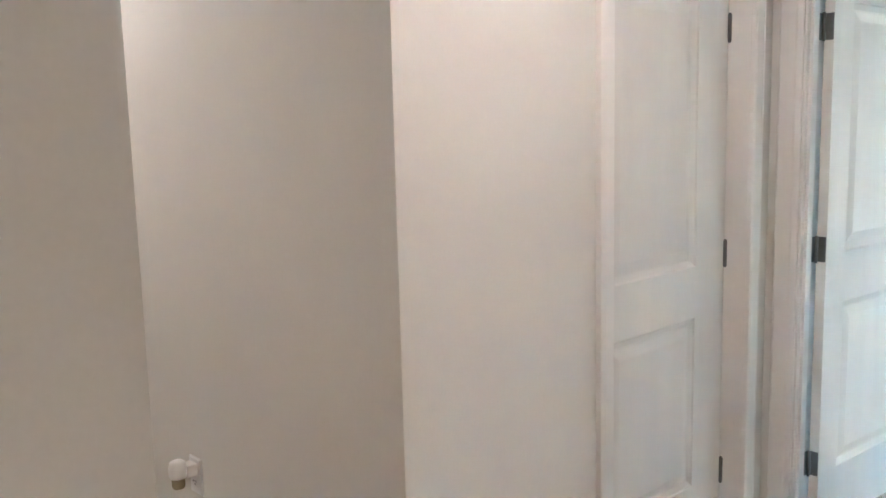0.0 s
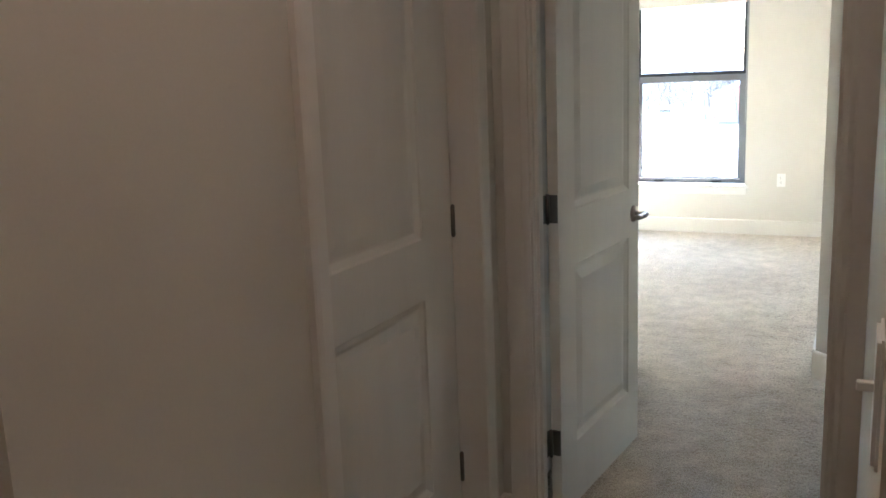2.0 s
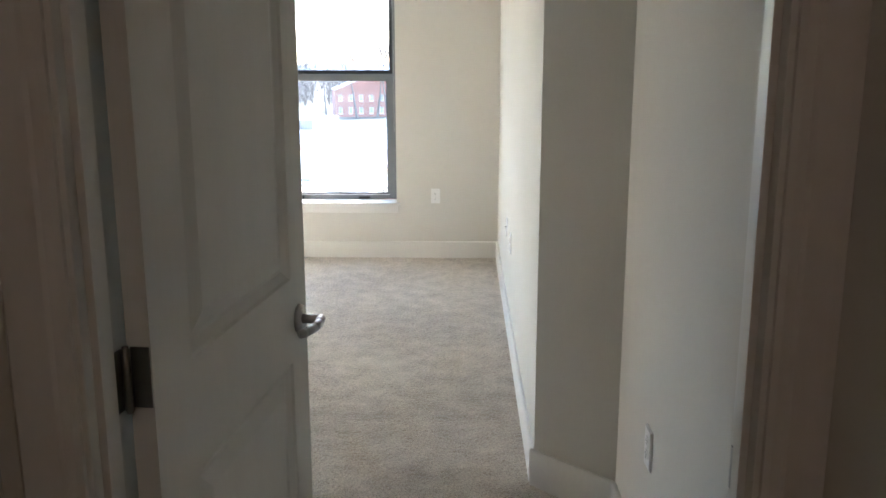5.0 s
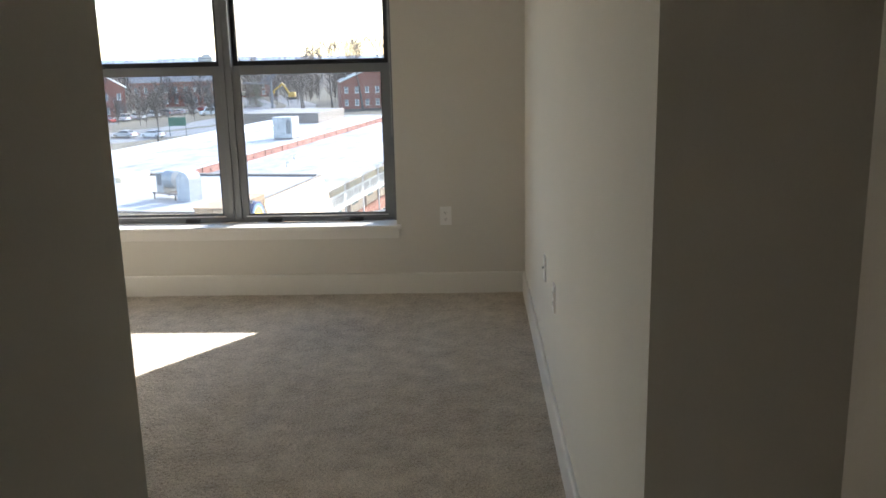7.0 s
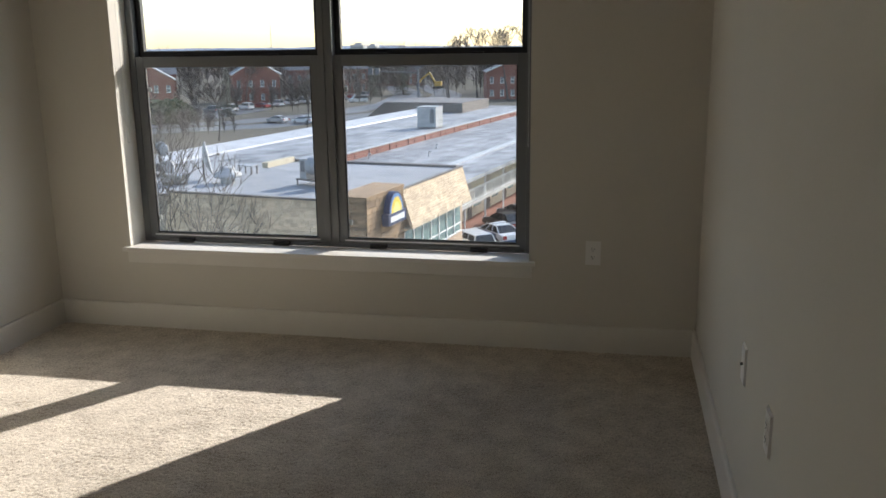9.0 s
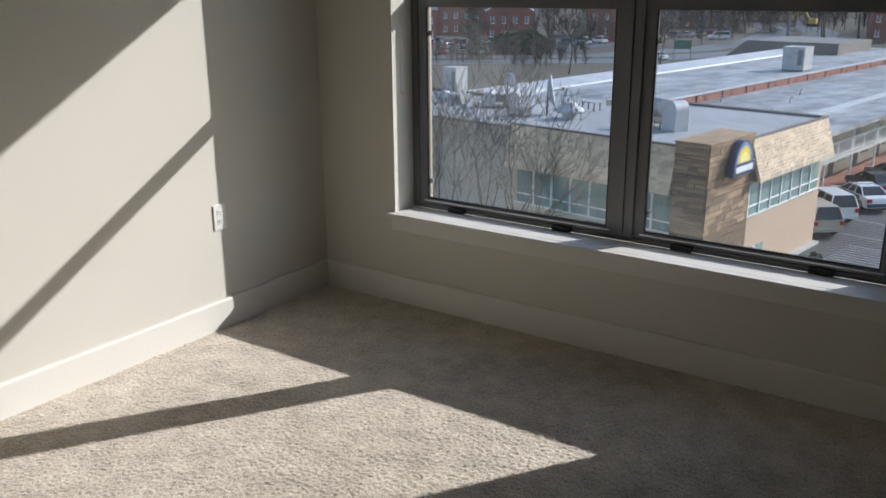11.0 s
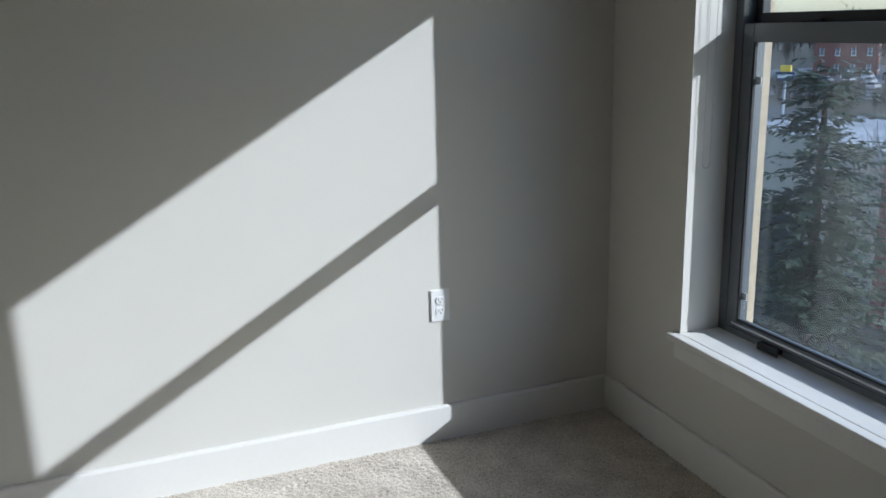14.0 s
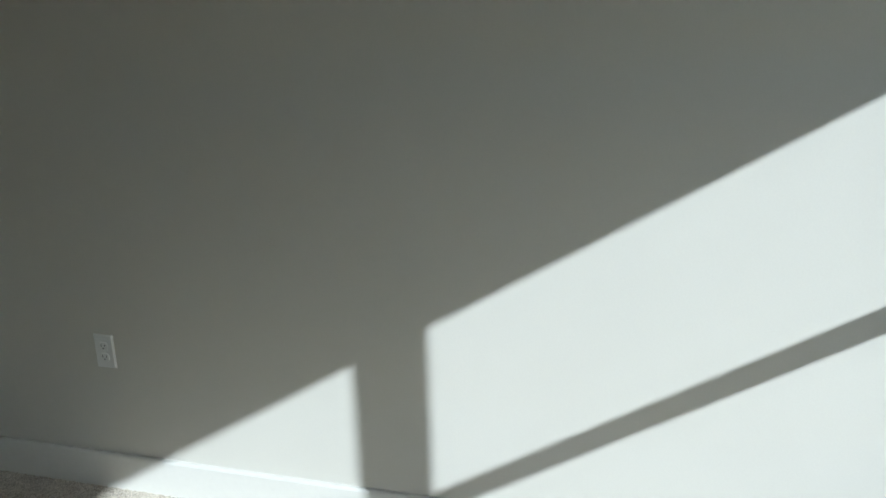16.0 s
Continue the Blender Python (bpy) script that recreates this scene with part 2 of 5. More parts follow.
structure("floor", boxes((-0.25, 4.4, -5.60, 0.23, -0.20, -0.001)), CARPET, "beige cut-pile carpet covering the bedroom floor", "carpet")
def carpet_pile(x0, x1, y0, y1, step):
    """Uneven cut pile as real relief over the floor slab."""
    nx, ny = int((x1 - x0) / step), int((y1 - y0) / step)
    rs = np.random.RandomState(4)
    gx, gy = np.meshgrid(np.linspace(x0, x1, nx), np.linspace(y0, y1, ny))
    inner = np.ones_like(gx)
    inner[0], inner[-1], inner[:, 0], inner[:, -1] = 0, 0, 0, 0
    gx = gx + rs.uniform(-0.35, 0.35, gx.shape) * step * inner
    gy = gy + rs.uniform(-0.35, 0.35, gx.shape) * step * inner
    broad = np.kron(rs.uniform(-1, 1, (ny // 40 + 2, nx // 40 + 2)), np.ones((40, 40)))[:ny, :nx]
    for _ in range(3):
        broad = (broad + np.roll(broad, 13, 0) + np.roll(broad, -13, 0) + np.roll(broad, 13, 1) + np.roll(broad, -13, 1)) / 5
    gz = 0.004 + rs.uniform(-0.0032, 0.0032, gx.shape) + broad * 0.0016
    co = np.stack([gx, gy, gz], -1).reshape(-1, 3)
    k = (np.arange(ny - 1)[:, None] * nx + np.arange(nx - 1)[None, :]).ravel()
    quads = np.stack([k, k + 1, k + nx + 1, k + nx], -1)
    me = bpy.data.meshes.new("carpet_pile")
    me.vertices.add(len(co))
    me.vertices.foreach_set("co", co.ravel())
    me.loops.add(quads.size)
    me.loops.foreach_set("vertex_index", quads.ravel())
    me.polygons.add(len(quads))
    me.polygons.foreach_set("loop_start", np.arange(len(quads)) * 4)
    me.update(calc_edges=True)
    me.materials.append(CARPET)
    me.shade_smooth()
    return me


floor_ob = bpy.data.objects["floor"]
for box in ((0.0, XR, -3.95, 0.0), (2.52, XH, -5.578, -3.952)):
    pile = new("carpet_pile", carpet_pile(*box, 0.0052))
    pile.parent = floor_ob
    pile["kind"] = "stuff"
structure("subfloor_hall", boxes((-0.6, 7.0, -11.6, -5.604, -0.20, -0.012)), TILE, "pale floor base under the hall planks", "floor")
structure("ceiling", boxes((-0.6, 7.0, -11.6, 0.42, H, H + 0.15)), CEIL, "plain white painted ceiling")
structure("wall_window", boxes((-0.25, WX0, 0, 0.24, 0, H), (WX1, XR + 0.3, 0, 0.24, 0, H), (WX0, WX1, 0, 0.24, 0, WZ0 - 0.022), (WX0, WX1, 0, 0.24, WZ1, H)),
          WALL, "cream painted window wall with one wide opening", "wall")
structure("wall_sunlit", boxes((-0.25, 0, -5.70, 0, 0, H)), WALL, "cream painted side wall with sun patches", "wall")
structure("wall_pillar", prism([(XR, -3.775), (XH, -4.015), (XH, YD0), (XH + 0.25, YD0), (XH + 0.25, -0.0), (XR, 0.0)], 0, H), WALL,
          "cream painted wall with an angled chase corner", "wall")
structure("wall_passage", boxes((0, 2.52, YD1, -3.95, 0, H)), WALL, "cream painted passage wall ending at the bedroom", "wall")
structure("wall_door", boxes((0, DX0 - 0.02, YD0, YD1, 0, H), (DX1 + 0.02, XH, YD0, YD1, 0, H), (DX0 - 0.02, DX1 + 0.02, YD0, YD1, 2.075, H)), WALL,
          "cream painted wall around the bedroom doorway", "wall")
CY0, CY1 = -6.625, -5.816     # closet opening
structure("wall_closet", boxes((XB - 0.12, XB, YA, CY0, 0, H), (XB - 0.12, XB, CY1, YD0, 0, H), (XB - 0.12, XB, CY0, CY1, 2.06, H)), WALL,
          "cream painted hall wall with a recessed closet door", "wall")
structure("wall_corridor", boxes((0.30, XB - 0.12, YA, YA + 0.12, 0, H)), WALL, "cream painted corridor wall with an outlet", "wall")
structure("wall_corridor_end", boxes((0.18, 0.30, -8.45, YA + 0.12, 0, H)), WALL, "cream painted end wall of the corridor", "wall")
structure("wall_hall_side", boxes((XS, XH + 0.12, YS, YD0, 0, H)), WALL, "cream painted hall side wall with a switch", "wall")
structure("wall_hall_return", boxes((XH + 0.12, 6.6, YS, YS + 0.12, 0, H)), WALL, "cream painted wall beside the hall", "wall")
structure("wall_near", boxes((0.30, XN, -11.0, YN, 0, H)), WALL, "cream painted wall corner of the corridor", "wall")
structure("wall_back", boxes((XN, 6.6, -11.12, -11.0, 0, H)), WALL, "plain cream wall closing the hall", "wall")
structure("wall_far_side", boxes((6.6, 6.72, -11.12, -7.33, 0, H)), WALL, "plain cream wall closing the hall", "wall")
structure("wall_closet_back", boxes((1.6, 1.7, YA + 0.12, YD0, 0, H)), WALL, "plain wall inside the closet", "wall")

# baseboards: tall flat boards with an eased top
BB = [(0, 0), (0.016, 0), (0.016, 0.128), (0.013, 0.135), (0.009, 0.137), (0, 0.137)]


def baseboard(name, a, b):
    return structure(name, sweep(BB, a, b), TRIM, "tall flat cream painted baseboard", "baseboard")


baseboard("baseboard_sunlit", (0, 0), (0, -3.95))
baseboard("baseboard_window", (XR - 0.016, 0), (0.016, 0))
baseboard("baseboard_right", (XR, -3.768), (XR, -0.0))
baseboard("baseboard_chase", (XH - 0.004, -4.013), (XR - 0.002, -3.773))
baseboard("baseboard_entry", (XH, YD1), (XH, -4.02))
baseboard("baseboard_back", (0.016, -3.95), (2.536, -3.95))
baseboard("baseboard_passage", (2.52, -3.95), (2.52, YD1))
baseboard("baseboard_corridor", (XB, YA), (0.30, YA))
baseboard("baseboard_closet", (XB, CY0 - 0.062), (XB, YA - 0.016))
baseboard("baseboard_closet_end", (XB, YD0), (XB, CY1 + 0.062))
baseboard("baseboard_corner", (DX0 - 0.092, YD0), (XB + 0.016, YD0))
baseboard("baseboard_hall_side", (XS, YS), (XS, YD0))
baseboard("baseboard_hall_return", (6.6, YS), (XS - 0.016, YS))
baseboard("baseboard_near", (XN, YN), (XN, -11.0))
baseboard("baseboard_near_corridor", (0.30, YN), (XN + 0.016, YN))


# ---- window ----
def window():
    w = tagged(new("window_1"), "wide grey metal double-hung window pair with clear glass", "window", kind="structure")
    mid = 1.537
    # outer frame
    part("window_frame", boxes((WX0, WX0 + 0.035, 0.15, 0.24, WZ0, WZ1), (WX1 - 0.035, WX1, 0.15, 0.24, WZ0, WZ1), (WX0 + 0.035, WX1 - 0.035, 0.15, 0.24, WZ0, WZ0 + 0.022),
                               (WX0 + 0.035, WX1 - 0.035, 0.15, 0.24, WZ1 - 0.04, WZ1), bevel=0.002), ALU, w)
    part("mullion", boxes((mid - 0.038, mid - 0.006, 0.143, 0.24, WZ0 + 0.022, WZ1 - 0.04), (mid + 0.006, mid + 0.038, 0.143, 0.24, WZ0 + 0.022, WZ1 - 0.04),
                          (mid - 0.006, mid + 0.006, 0.149, 0.24, WZ0 + 0.022, WZ1 - 0.04), bevel=0.0015), ALU, w)
    for x0, x1 in ((WX0 + 0.035, mid - 0.038), (mid + 0.038, WX1 - 0.035)):
        # lower sash inside, upper sash outside
        zr0, zr1 = 1.385, 1.440
        s = part("lower_sash", boxes((x0, x0 + 0.045, 0.155, 0.185, WZ0 + 0.022, zr1), (x1 - 0.045, x1, 0.155, 0.185, WZ0 + 0.022, zr1),
                                     (x0 + 0.045, x1 - 0.045, 0.155, 0.185, WZ0 + 0.022, 0.497), (x0 + 0.045, x1 - 0.045, 0.155, 0.185, zr0, zr1), bevel=0.002), ALU, w)
        part("pane", boxes((x0 + 0.043, x1 - 0.043, 0.168, 0.174, 0.495, zr0 + 0.002)), GLASS, s).visible_shadow = False
        part("gasket", boxes((x0 + 0.045, x0 + 0.051, 0.158, 0.1675, 0.497, zr0), (x1 - 0.051, x1 - 0.045, 0.158, 0.1675, 0.497, zr0), (x0 + 0.051, x1 - 0.051, 0.158, 0.1675, 0.497, 0.504)), RUBBER, s)
        for cz in (0.58, 1.27):
            part("glazing_tab", boxes((x0 + 0.043, x0 + 0.066, 0.1745, 0.1775, cz - 0.012, cz + 0.012), bevel=0.001), PLASTIC, s, "small white glazing tab")
        part("bead", boxes((x0 + 0.03, x1 - 0.03, 0.1495, 0.1545, 0.4850, 0.4905)), BEAD, s, "thin bright metal bead")
        for hx in (x0 + 0.22 * (x1 - x0), x0 + 0.76 * (x1 - x0)):
            part("lift", boxes((hx - 0.045, hx + 0.045, 0.128, 0.1505, 0.460, 0.474), (hx - 0.045, hx + 0.045, 0.128, 0.134, 0.452, 0.460), bevel=0.002), RUBBER, s, "black finger lift")
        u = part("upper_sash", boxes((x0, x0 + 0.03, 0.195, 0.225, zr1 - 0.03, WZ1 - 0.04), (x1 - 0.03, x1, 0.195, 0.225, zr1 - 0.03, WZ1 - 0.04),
                                     (x0 + 0.03, x1 - 0.03, 0.195, 0.225, zr1 - 0.03, 1.470), (x0 + 0.03, x1 - 0.03, 0.195, 0.225, WZ1 - 0.08, WZ1 - 0.04), bevel=0.002), ALU_SHADED, w, "upper sash with shade painted as near-black metal")
        part("pane", boxes((x0 + 0.028, x1 - 0.028, 0.207, 0.213, 1.468, WZ1 - 0.078)), GLASS, u).visible_shadow = False
        for hx in (x0 + 0.25 * (x1 - x0), x0 + 0.75 * (x1 - x0)):
            part("latch", boxes((hx - 0.03, hx + 0.03, 0.160, 0.190, zr1, zr1 + 0.010), bevel=0.003), RUBBER, w, "black sash latch")
    return w


window()
structure("window_sill", boxes((WX0 - 0.030, WX1 + 0.030, -0.036, 0.0, WZ0 - 0.022, WZ0), (WX0, WX1, 0.0, 0.1495, WZ0 - 0.022, WZ0), bevel=0.003), TRIM, "white painted wooden window stool", "window sill")
structure("window_apron", boxes((WX0 - 0.012, WX1 + 0.012, -0.014, 0.0, WZ0 - 0.085, WZ0 - 0.022), bevel=0.002), TRIM, "white painted board under the window stool", "trim")


def roller_blind(x0, x1, side):
    b = thing("roller_blind", "rolled-up beige fabric roller blind with bead chain", "blind", pose((x0 + x1) / 2, 0.055, WZ1), "blinds in the window")
    w = (x1 - x0) / 2
    bm = bmesh.new()
    tube(bm, (-w + 0.02, 0, -0.045), (w - 0.02, 0, -0.045), 0.028, seg=18)
    part("roll", bm, FABRIC, b, smooth=True)
    part("cloth", boxes((-w + 0.02, w - 0.02, 0.024, 0.026, -0.268, -0.045)), FABRIC, b)
    part("hem_bar", boxes((-w + 0.02, w - 0.02, 0.019, 0.031, -0.284, -0.268), bevel=0.003), FABRIC, b)
    for s in (-1, 1):
        part("bracket", boxes((s * w - 0.006, s * w + 0.006, -0.035, 0.035, -0.085, 0.0), bevel=0.002), PLASTIC, b)
    bm = bmesh.new()
    for off in (-0.014, 0.014):
        for i in range(150):
            z = -0.05 - i * 0.0085
            bmesh.ops.create_icosphere(bm, subdivisions=1, radius=0.0022, matrix=Matrix.Translation((side * (w - 0.004), off, z)))
    for i in range(9):
        a = math.pi * i / 8
        bmesh.ops.create_icosphere(bm, subdivisions=1, radius=0.0022, matrix=Matrix.Translation((side * (w - 0.004), -0.014 * math.cos(a), -1.325 - 0.014 * math.sin(a))))
    part("bead_chain", bm, CHAIN, b)
    return b


mid = 1.537
roller_blind(WX0 + 0.012, mid - 0.008, -1)
roller_blind(mid + 0.008, WX1 - 0.012, 1)


# ---- doors ----
def panel_face(bm, u0, u1, z0, z1, side, t, depth=0.009, lip=0.028):
    """A sunk panel with sloped moulding and a raised field, on the face side*t of a door lying in the u-z plane."""
    y = side * t
    rings = []
    for inset, dy in ((0.0, 0.0), (0.005, 0.005), (0.022, 0.012), (0.030, 0.012), (0.062, 0.004)):
        yy = y - side * dy
        rings.append([bm.verts.new(c) for c in ((u0 + inset, yy, z0 + inset), (u1 - inset, yy, z0 + inset), (u1 - inset, yy, z1 - inset), (u0 + inset, yy, z1 - inset))])
    for a, b in zip(rings, rings[1:]):
        for i in range(4):
            j = (i + 1) % 4
            bm.faces.new((a[i], a[j], b[j], b[i]))
    bm.faces.new(rings[-1])


def door_leaf(width, height, panels, t=0.0175):
    """A panel door in the u-z plane from the hinge at u=0; panels are holes in both faces filled with sunk panels."""
    bm = bmesh.new()
    us = sorted({0.0, width, *(p[0] for p in panels), *(p[1] for p in panels)})
    zs = sorted({0.0, height, *(p[2] for p in panels), *(p[3] for p in panels)})
    for side in (-1, 1):
        for i in range(len(us) - 1):
            for j in range(len(zs) - 1):
                cu, cz = (us[i] + us[i + 1]) / 2, (zs[j] + zs[j + 1]) / 2
                if any(p[0] < cu < p[1] and p[2] < cz < p[3] for p in panels):
                    continue
                bm.faces.new([bm.verts.new((a, side * t, b)) for a, b in ((us[i], zs[j]), (us[i + 1], zs[j]), (us[i + 1], zs[j + 1]), (us[i], zs[j + 1]))])
        for p in panels:
            panel_face(bm, *p, side, t)
    for a, b in (((0, 0), (width, 0)), ((width, 0), (width, height)), ((width, height), (0, height)), ((0, height), (0, 0))):
        bm.faces.new([bm.verts.new((a[0], -t, a[1])), bm.verts.new((b[0], -t, b[1])), bm.verts.new((b[0], t, b[1])), bm.verts.new((a[0], t, a[1]))])
    bmesh.ops.remove_doubles(bm, verts=bm.verts, dist=0.0004)
    return bm


def lever_handle(parent, u, z, side):
    """A lever with round rose; side is +1 or -1 of the leaf."""
    y = side * 0.0175
    bm = bmesh.new()
    tube(bm, (u, y, z), (u, y + side * 0.010, z), 0.033, 0.030, 24)
    rose = part("rose", bm, NICKEL, parent, "brushed nickel rose", True)
    bm = bmesh.new()
    tube(bm, (u, y + side * 0.010, z), (u, y + side * 0.048, z), 0.011, 0.010, 14)
    pts = [(u + 0.004, 0.050), (u - 0.030, 0.056), (u - 0.065, 0.055), (u - 0.100, 0.046), (u - 0.112, 0.038)]
    for (u0, o0), (u1, o1) in zip(pts, pts[1:]):
        tube(bm, (u0, y + side * o0, z), (u1, y + side * o1, z), 0.0105, 0.0095, 12)
    part("lever", bm, NICKEL, rose, "brushed nickel lever handle", True)


def hinge(parent, z, x=0.0, y=0.0, name="hinge"):
    bm = bmesh.new()
    tube(bm, (x, y, z - 0.045), (x, y, z + 0.045), 0.0065, seg=12)
    tube(bm, (x, y, z - 0.049), (x, y, z + 0.049), 0.0045, seg=12)
    return part(name, bm, HINGE, parent, "dark metal butt hinge", True)


def bedroom_door():
    d = tagged(new("door_1"), "open white two-panel bedroom door with lever handle", "door", kind="structure")
    base = Vector((2.700, -5.548))
    tip = Vector((2.775, -4.800))
    ang = math.degrees(math.atan2(tip.y - base.y, tip.x - base.x))
    w = (tip - base).length
    d.matrix_world = pose(base.x - 0.0175 * math.sin(radians(ang)), base.y + 0.0175 * math.cos(radians(ang)), 0.018, 0, 0, ang)
    leaf = part("leaf", door_leaf(w, 2.03, [(0.130, w - 0.110, 0.225, 0.850), (0.130, w - 0.110, 1.035, 1.905)]), DOORP, d)
    lever_handle(leaf, w - 0.062, 0.935, -1)
    lever_handle(leaf, w - 0.062, 0.935, 1)
    part("latch_plate", boxes((w - 0.0005, w + 0.002, -0.0125, 0.0125, 0.905, 0.965)), NICKEL, leaf, "brushed nickel latch plate")
    for z in (0.265, 1.053, 1.818):
        h = hinge(d, z, -0.013, 0.013)
        # the plate let into the door's edge, and the one on the jamb
        part("hinge_leaf", boxes((-0.0025, 0.0, -0.016, 0.012, z - 0.045, z + 0.045), bevel=0.0008), HINGE, h)
        part("hinge_leaf", boxes((-0.045, -0.013, 0.0195, 0.0220, z - 0.045, z + 0.045), bevel=0.0008), HINGE, h)
    return d


bedroom_door()

CAS = [(0, 0), (0.010, 0), (0.013, 0.008), (0.013, 0.020), (0.016, 0.026), (0.018, 0.060), (0.018, 0.074), (0.012, 0.080), (0, 0.080)]


def casing_leg(bm, x_in, away, y, out, z0, z1):
    """A moulded casing leg: inner edge at x_in, widening by `away`, proud of the wall face y by `out` direction."""
    lo = [bm.verts.new((x_in + away * w, y + out * o, z0)) for o, w in CAS]
    hi = [bm.verts.new((x_in + away * w, y + out * o, z1)) for o, w in CAS]
    k = len(CAS)
    for i in range(k):
        j = (i + 1) % k
        bm.faces.new((lo[i], lo[j], hi[j], hi[i]))
    bm.faces.new(lo[::-1])
    bm.faces.new(hi)


def casing_head(bm, x0, x1, z_in, y, out):
    lo = [bm.verts.new((x0, y + out * o, z_in + w)) for o, w in CAS]
    hi = [bm.verts.new((x1, y + out * o, z_in + w)) for o, w in CAS]
    k = len(CAS)
    for i in range(k):
        j = (i + 1) % k
        bm.faces.new((lo[i], lo[j], hi[j], hi[i]))
    bm.faces.new(lo[::-1])
    bm.faces.new(hi)


def door_frame():
    f = tagged(new("door_frame"), "cream painted door frame with moulded casing", "door frame", kind="structure")
    part("jamb", boxes((DX0 - 0.02, DX0, YD0 - 0.001, YD1 + 0.001, 0, 2.055), bevel=0.0015), TRIM, f)
    part("jamb", boxes((DX1, DX1 + 0.02, YD0 - 0.001, YD1 + 0.001, 0, 2.055), bevel=0.0015), TRIM, f)
    part("head", boxes((DX0 - 0.02, DX1 + 0.02, YD0 - 0.001, YD1 + 0.001, 2.055, 2.075), bevel=0.0015), TRIM, f)
    part("stop", boxes((DX0, DX0 + 0.011, YD0 + 0.024, YD0 + 0.052, 0, 2.055), (DX1 - 0.011, DX1, YD0 + 0.024, YD0 + 0.052, 0, 2.055), (DX0 + 0.011, DX1 - 0.011, YD0 + 0.024, YD0 + 0.052, 2.044, 2.055), bevel=0.001), TRIM, f)
    for y, out in ((YD0, -1), (YD1, 1)):
        for x, away in ((DX0 - 0.008, -1), (DX1 + 0.008, 1)):
            bm = bmesh.new()
            casing_leg(bm, x, away, y, out, 0, 2.063)
            part("casing", bm, TRIM, f)
        bm = bmesh.new()
        casing_head(bm, DX0 - 0.088, DX1 + 0.088, 2.063, y, out)
        part("casing", bm, TRIM, f)
    part("strike_plate", boxes((DX1 - 0.002, DX1 + 0.0005, YD1 - 0.034, YD1 - 0.006, 0.935, 0.995)), NICKEL, f, "brushed nickel strike plate")
    return f


door_frame()


def closet_door():
    d = tagged(new("door_2"), "closed white two-panel closet door in a recess", "door", kind="structure")
    w = CY1 - CY0 - 0.012
    d.matrix_world = pose(2.458 - 0.0175, CY1 - 0.006, 0.018, 0, 0, -90)
    leaf = part("leaf", door_leaf(w, 2.03, [(0.190, w - 0.110, 0.262, 0.855), (0.190, w - 0.110, 1.030, 1.905)]), DOORP, d)
    for z in (0.265, 1.053, 1.818):
        hinge(d, z, 0.0, 0.0225)
    return d


closet_door()
structure("closet_jamb", boxes((XB - 0.12, XB - 0.001, CY0, CY0 + 0.003, 0, 2.06), (XB - 0.12, XB - 0.001, CY1 - 0.003, CY1, 0, 2.06), (XB - 0.12, XB - 0.001, CY0 + 0.003, CY1 - 0.003, 2.057, 2.06)), TRIM,
          "cream painted jamb of the closet opening", "door frame")


def closet_casing():
    f = tagged(new("closet_frame"), "cream painted moulded casing round the closet door", "door frame", kind="structure")
    prof = [(0, 0), (0.014, 0.0), (0.019, 0.007), (0.020, 0.045), (0.017, 0.056), (0.020, 0.060), (0.017, 0.065), (0, 0.065)]
    for y, away in ((CY0 + 0.004, -1), (CY1 - 0.004, 1)):
        bm = bmesh.new()
        rows = [[bm.verts.new((XB + o, y + away * w, z)) for o, w in prof] for z in (0, 2.060)]
        k = len(prof)
        for i in range(k):
            j = (i + 1) % k
            bm.faces.new((rows[0][i], rows[0][j], rows[1][j], rows[1][i]))
        bm.faces.new(rows[0][::-1])
        bm.faces.new(rows[1])
        part("casing", bm, TRIM, f)
    bm = bmesh.new()
    rows = [[bm.verts.new((XB + o, y, 2.060 + w)) for o, w in prof] for y in (CY0 - 0.061, CY1 + 0.061)]
    for i in range(len(prof)):
        j = (i + 1) % len(prof)
        bm.faces.new((rows[0][i], rows[0][j], rows[1][j], rows[1][i]))
    bm.faces.new(rows[0][::-1])
    bm.faces.new(rows[1])
    part("casing", bm, TRIM, f)
    return f


closet_casing()
structure("closet_floor", boxes((1.7, XB - 0.01, CY0 - 0.4, CY1 + 0.1, -0.012, -0.002)), TILE, "pale vinyl floor inside the closet", "floor")


# ---- wall plates ----
def plate_mesh(w=0.072, h=0.116, d=0.006):
    bm = boxes((-w / 2, w / 2, -d, 0, -h / 2, h / 2))
    top = [e for e in bm.edges if all(abs(v.co.y + d) < 1e-6 for v in e.verts)]
    bmesh.ops.bevel(bm, geom=top, offset=0.0035, segments=2, affect='EDGES')
    return bm


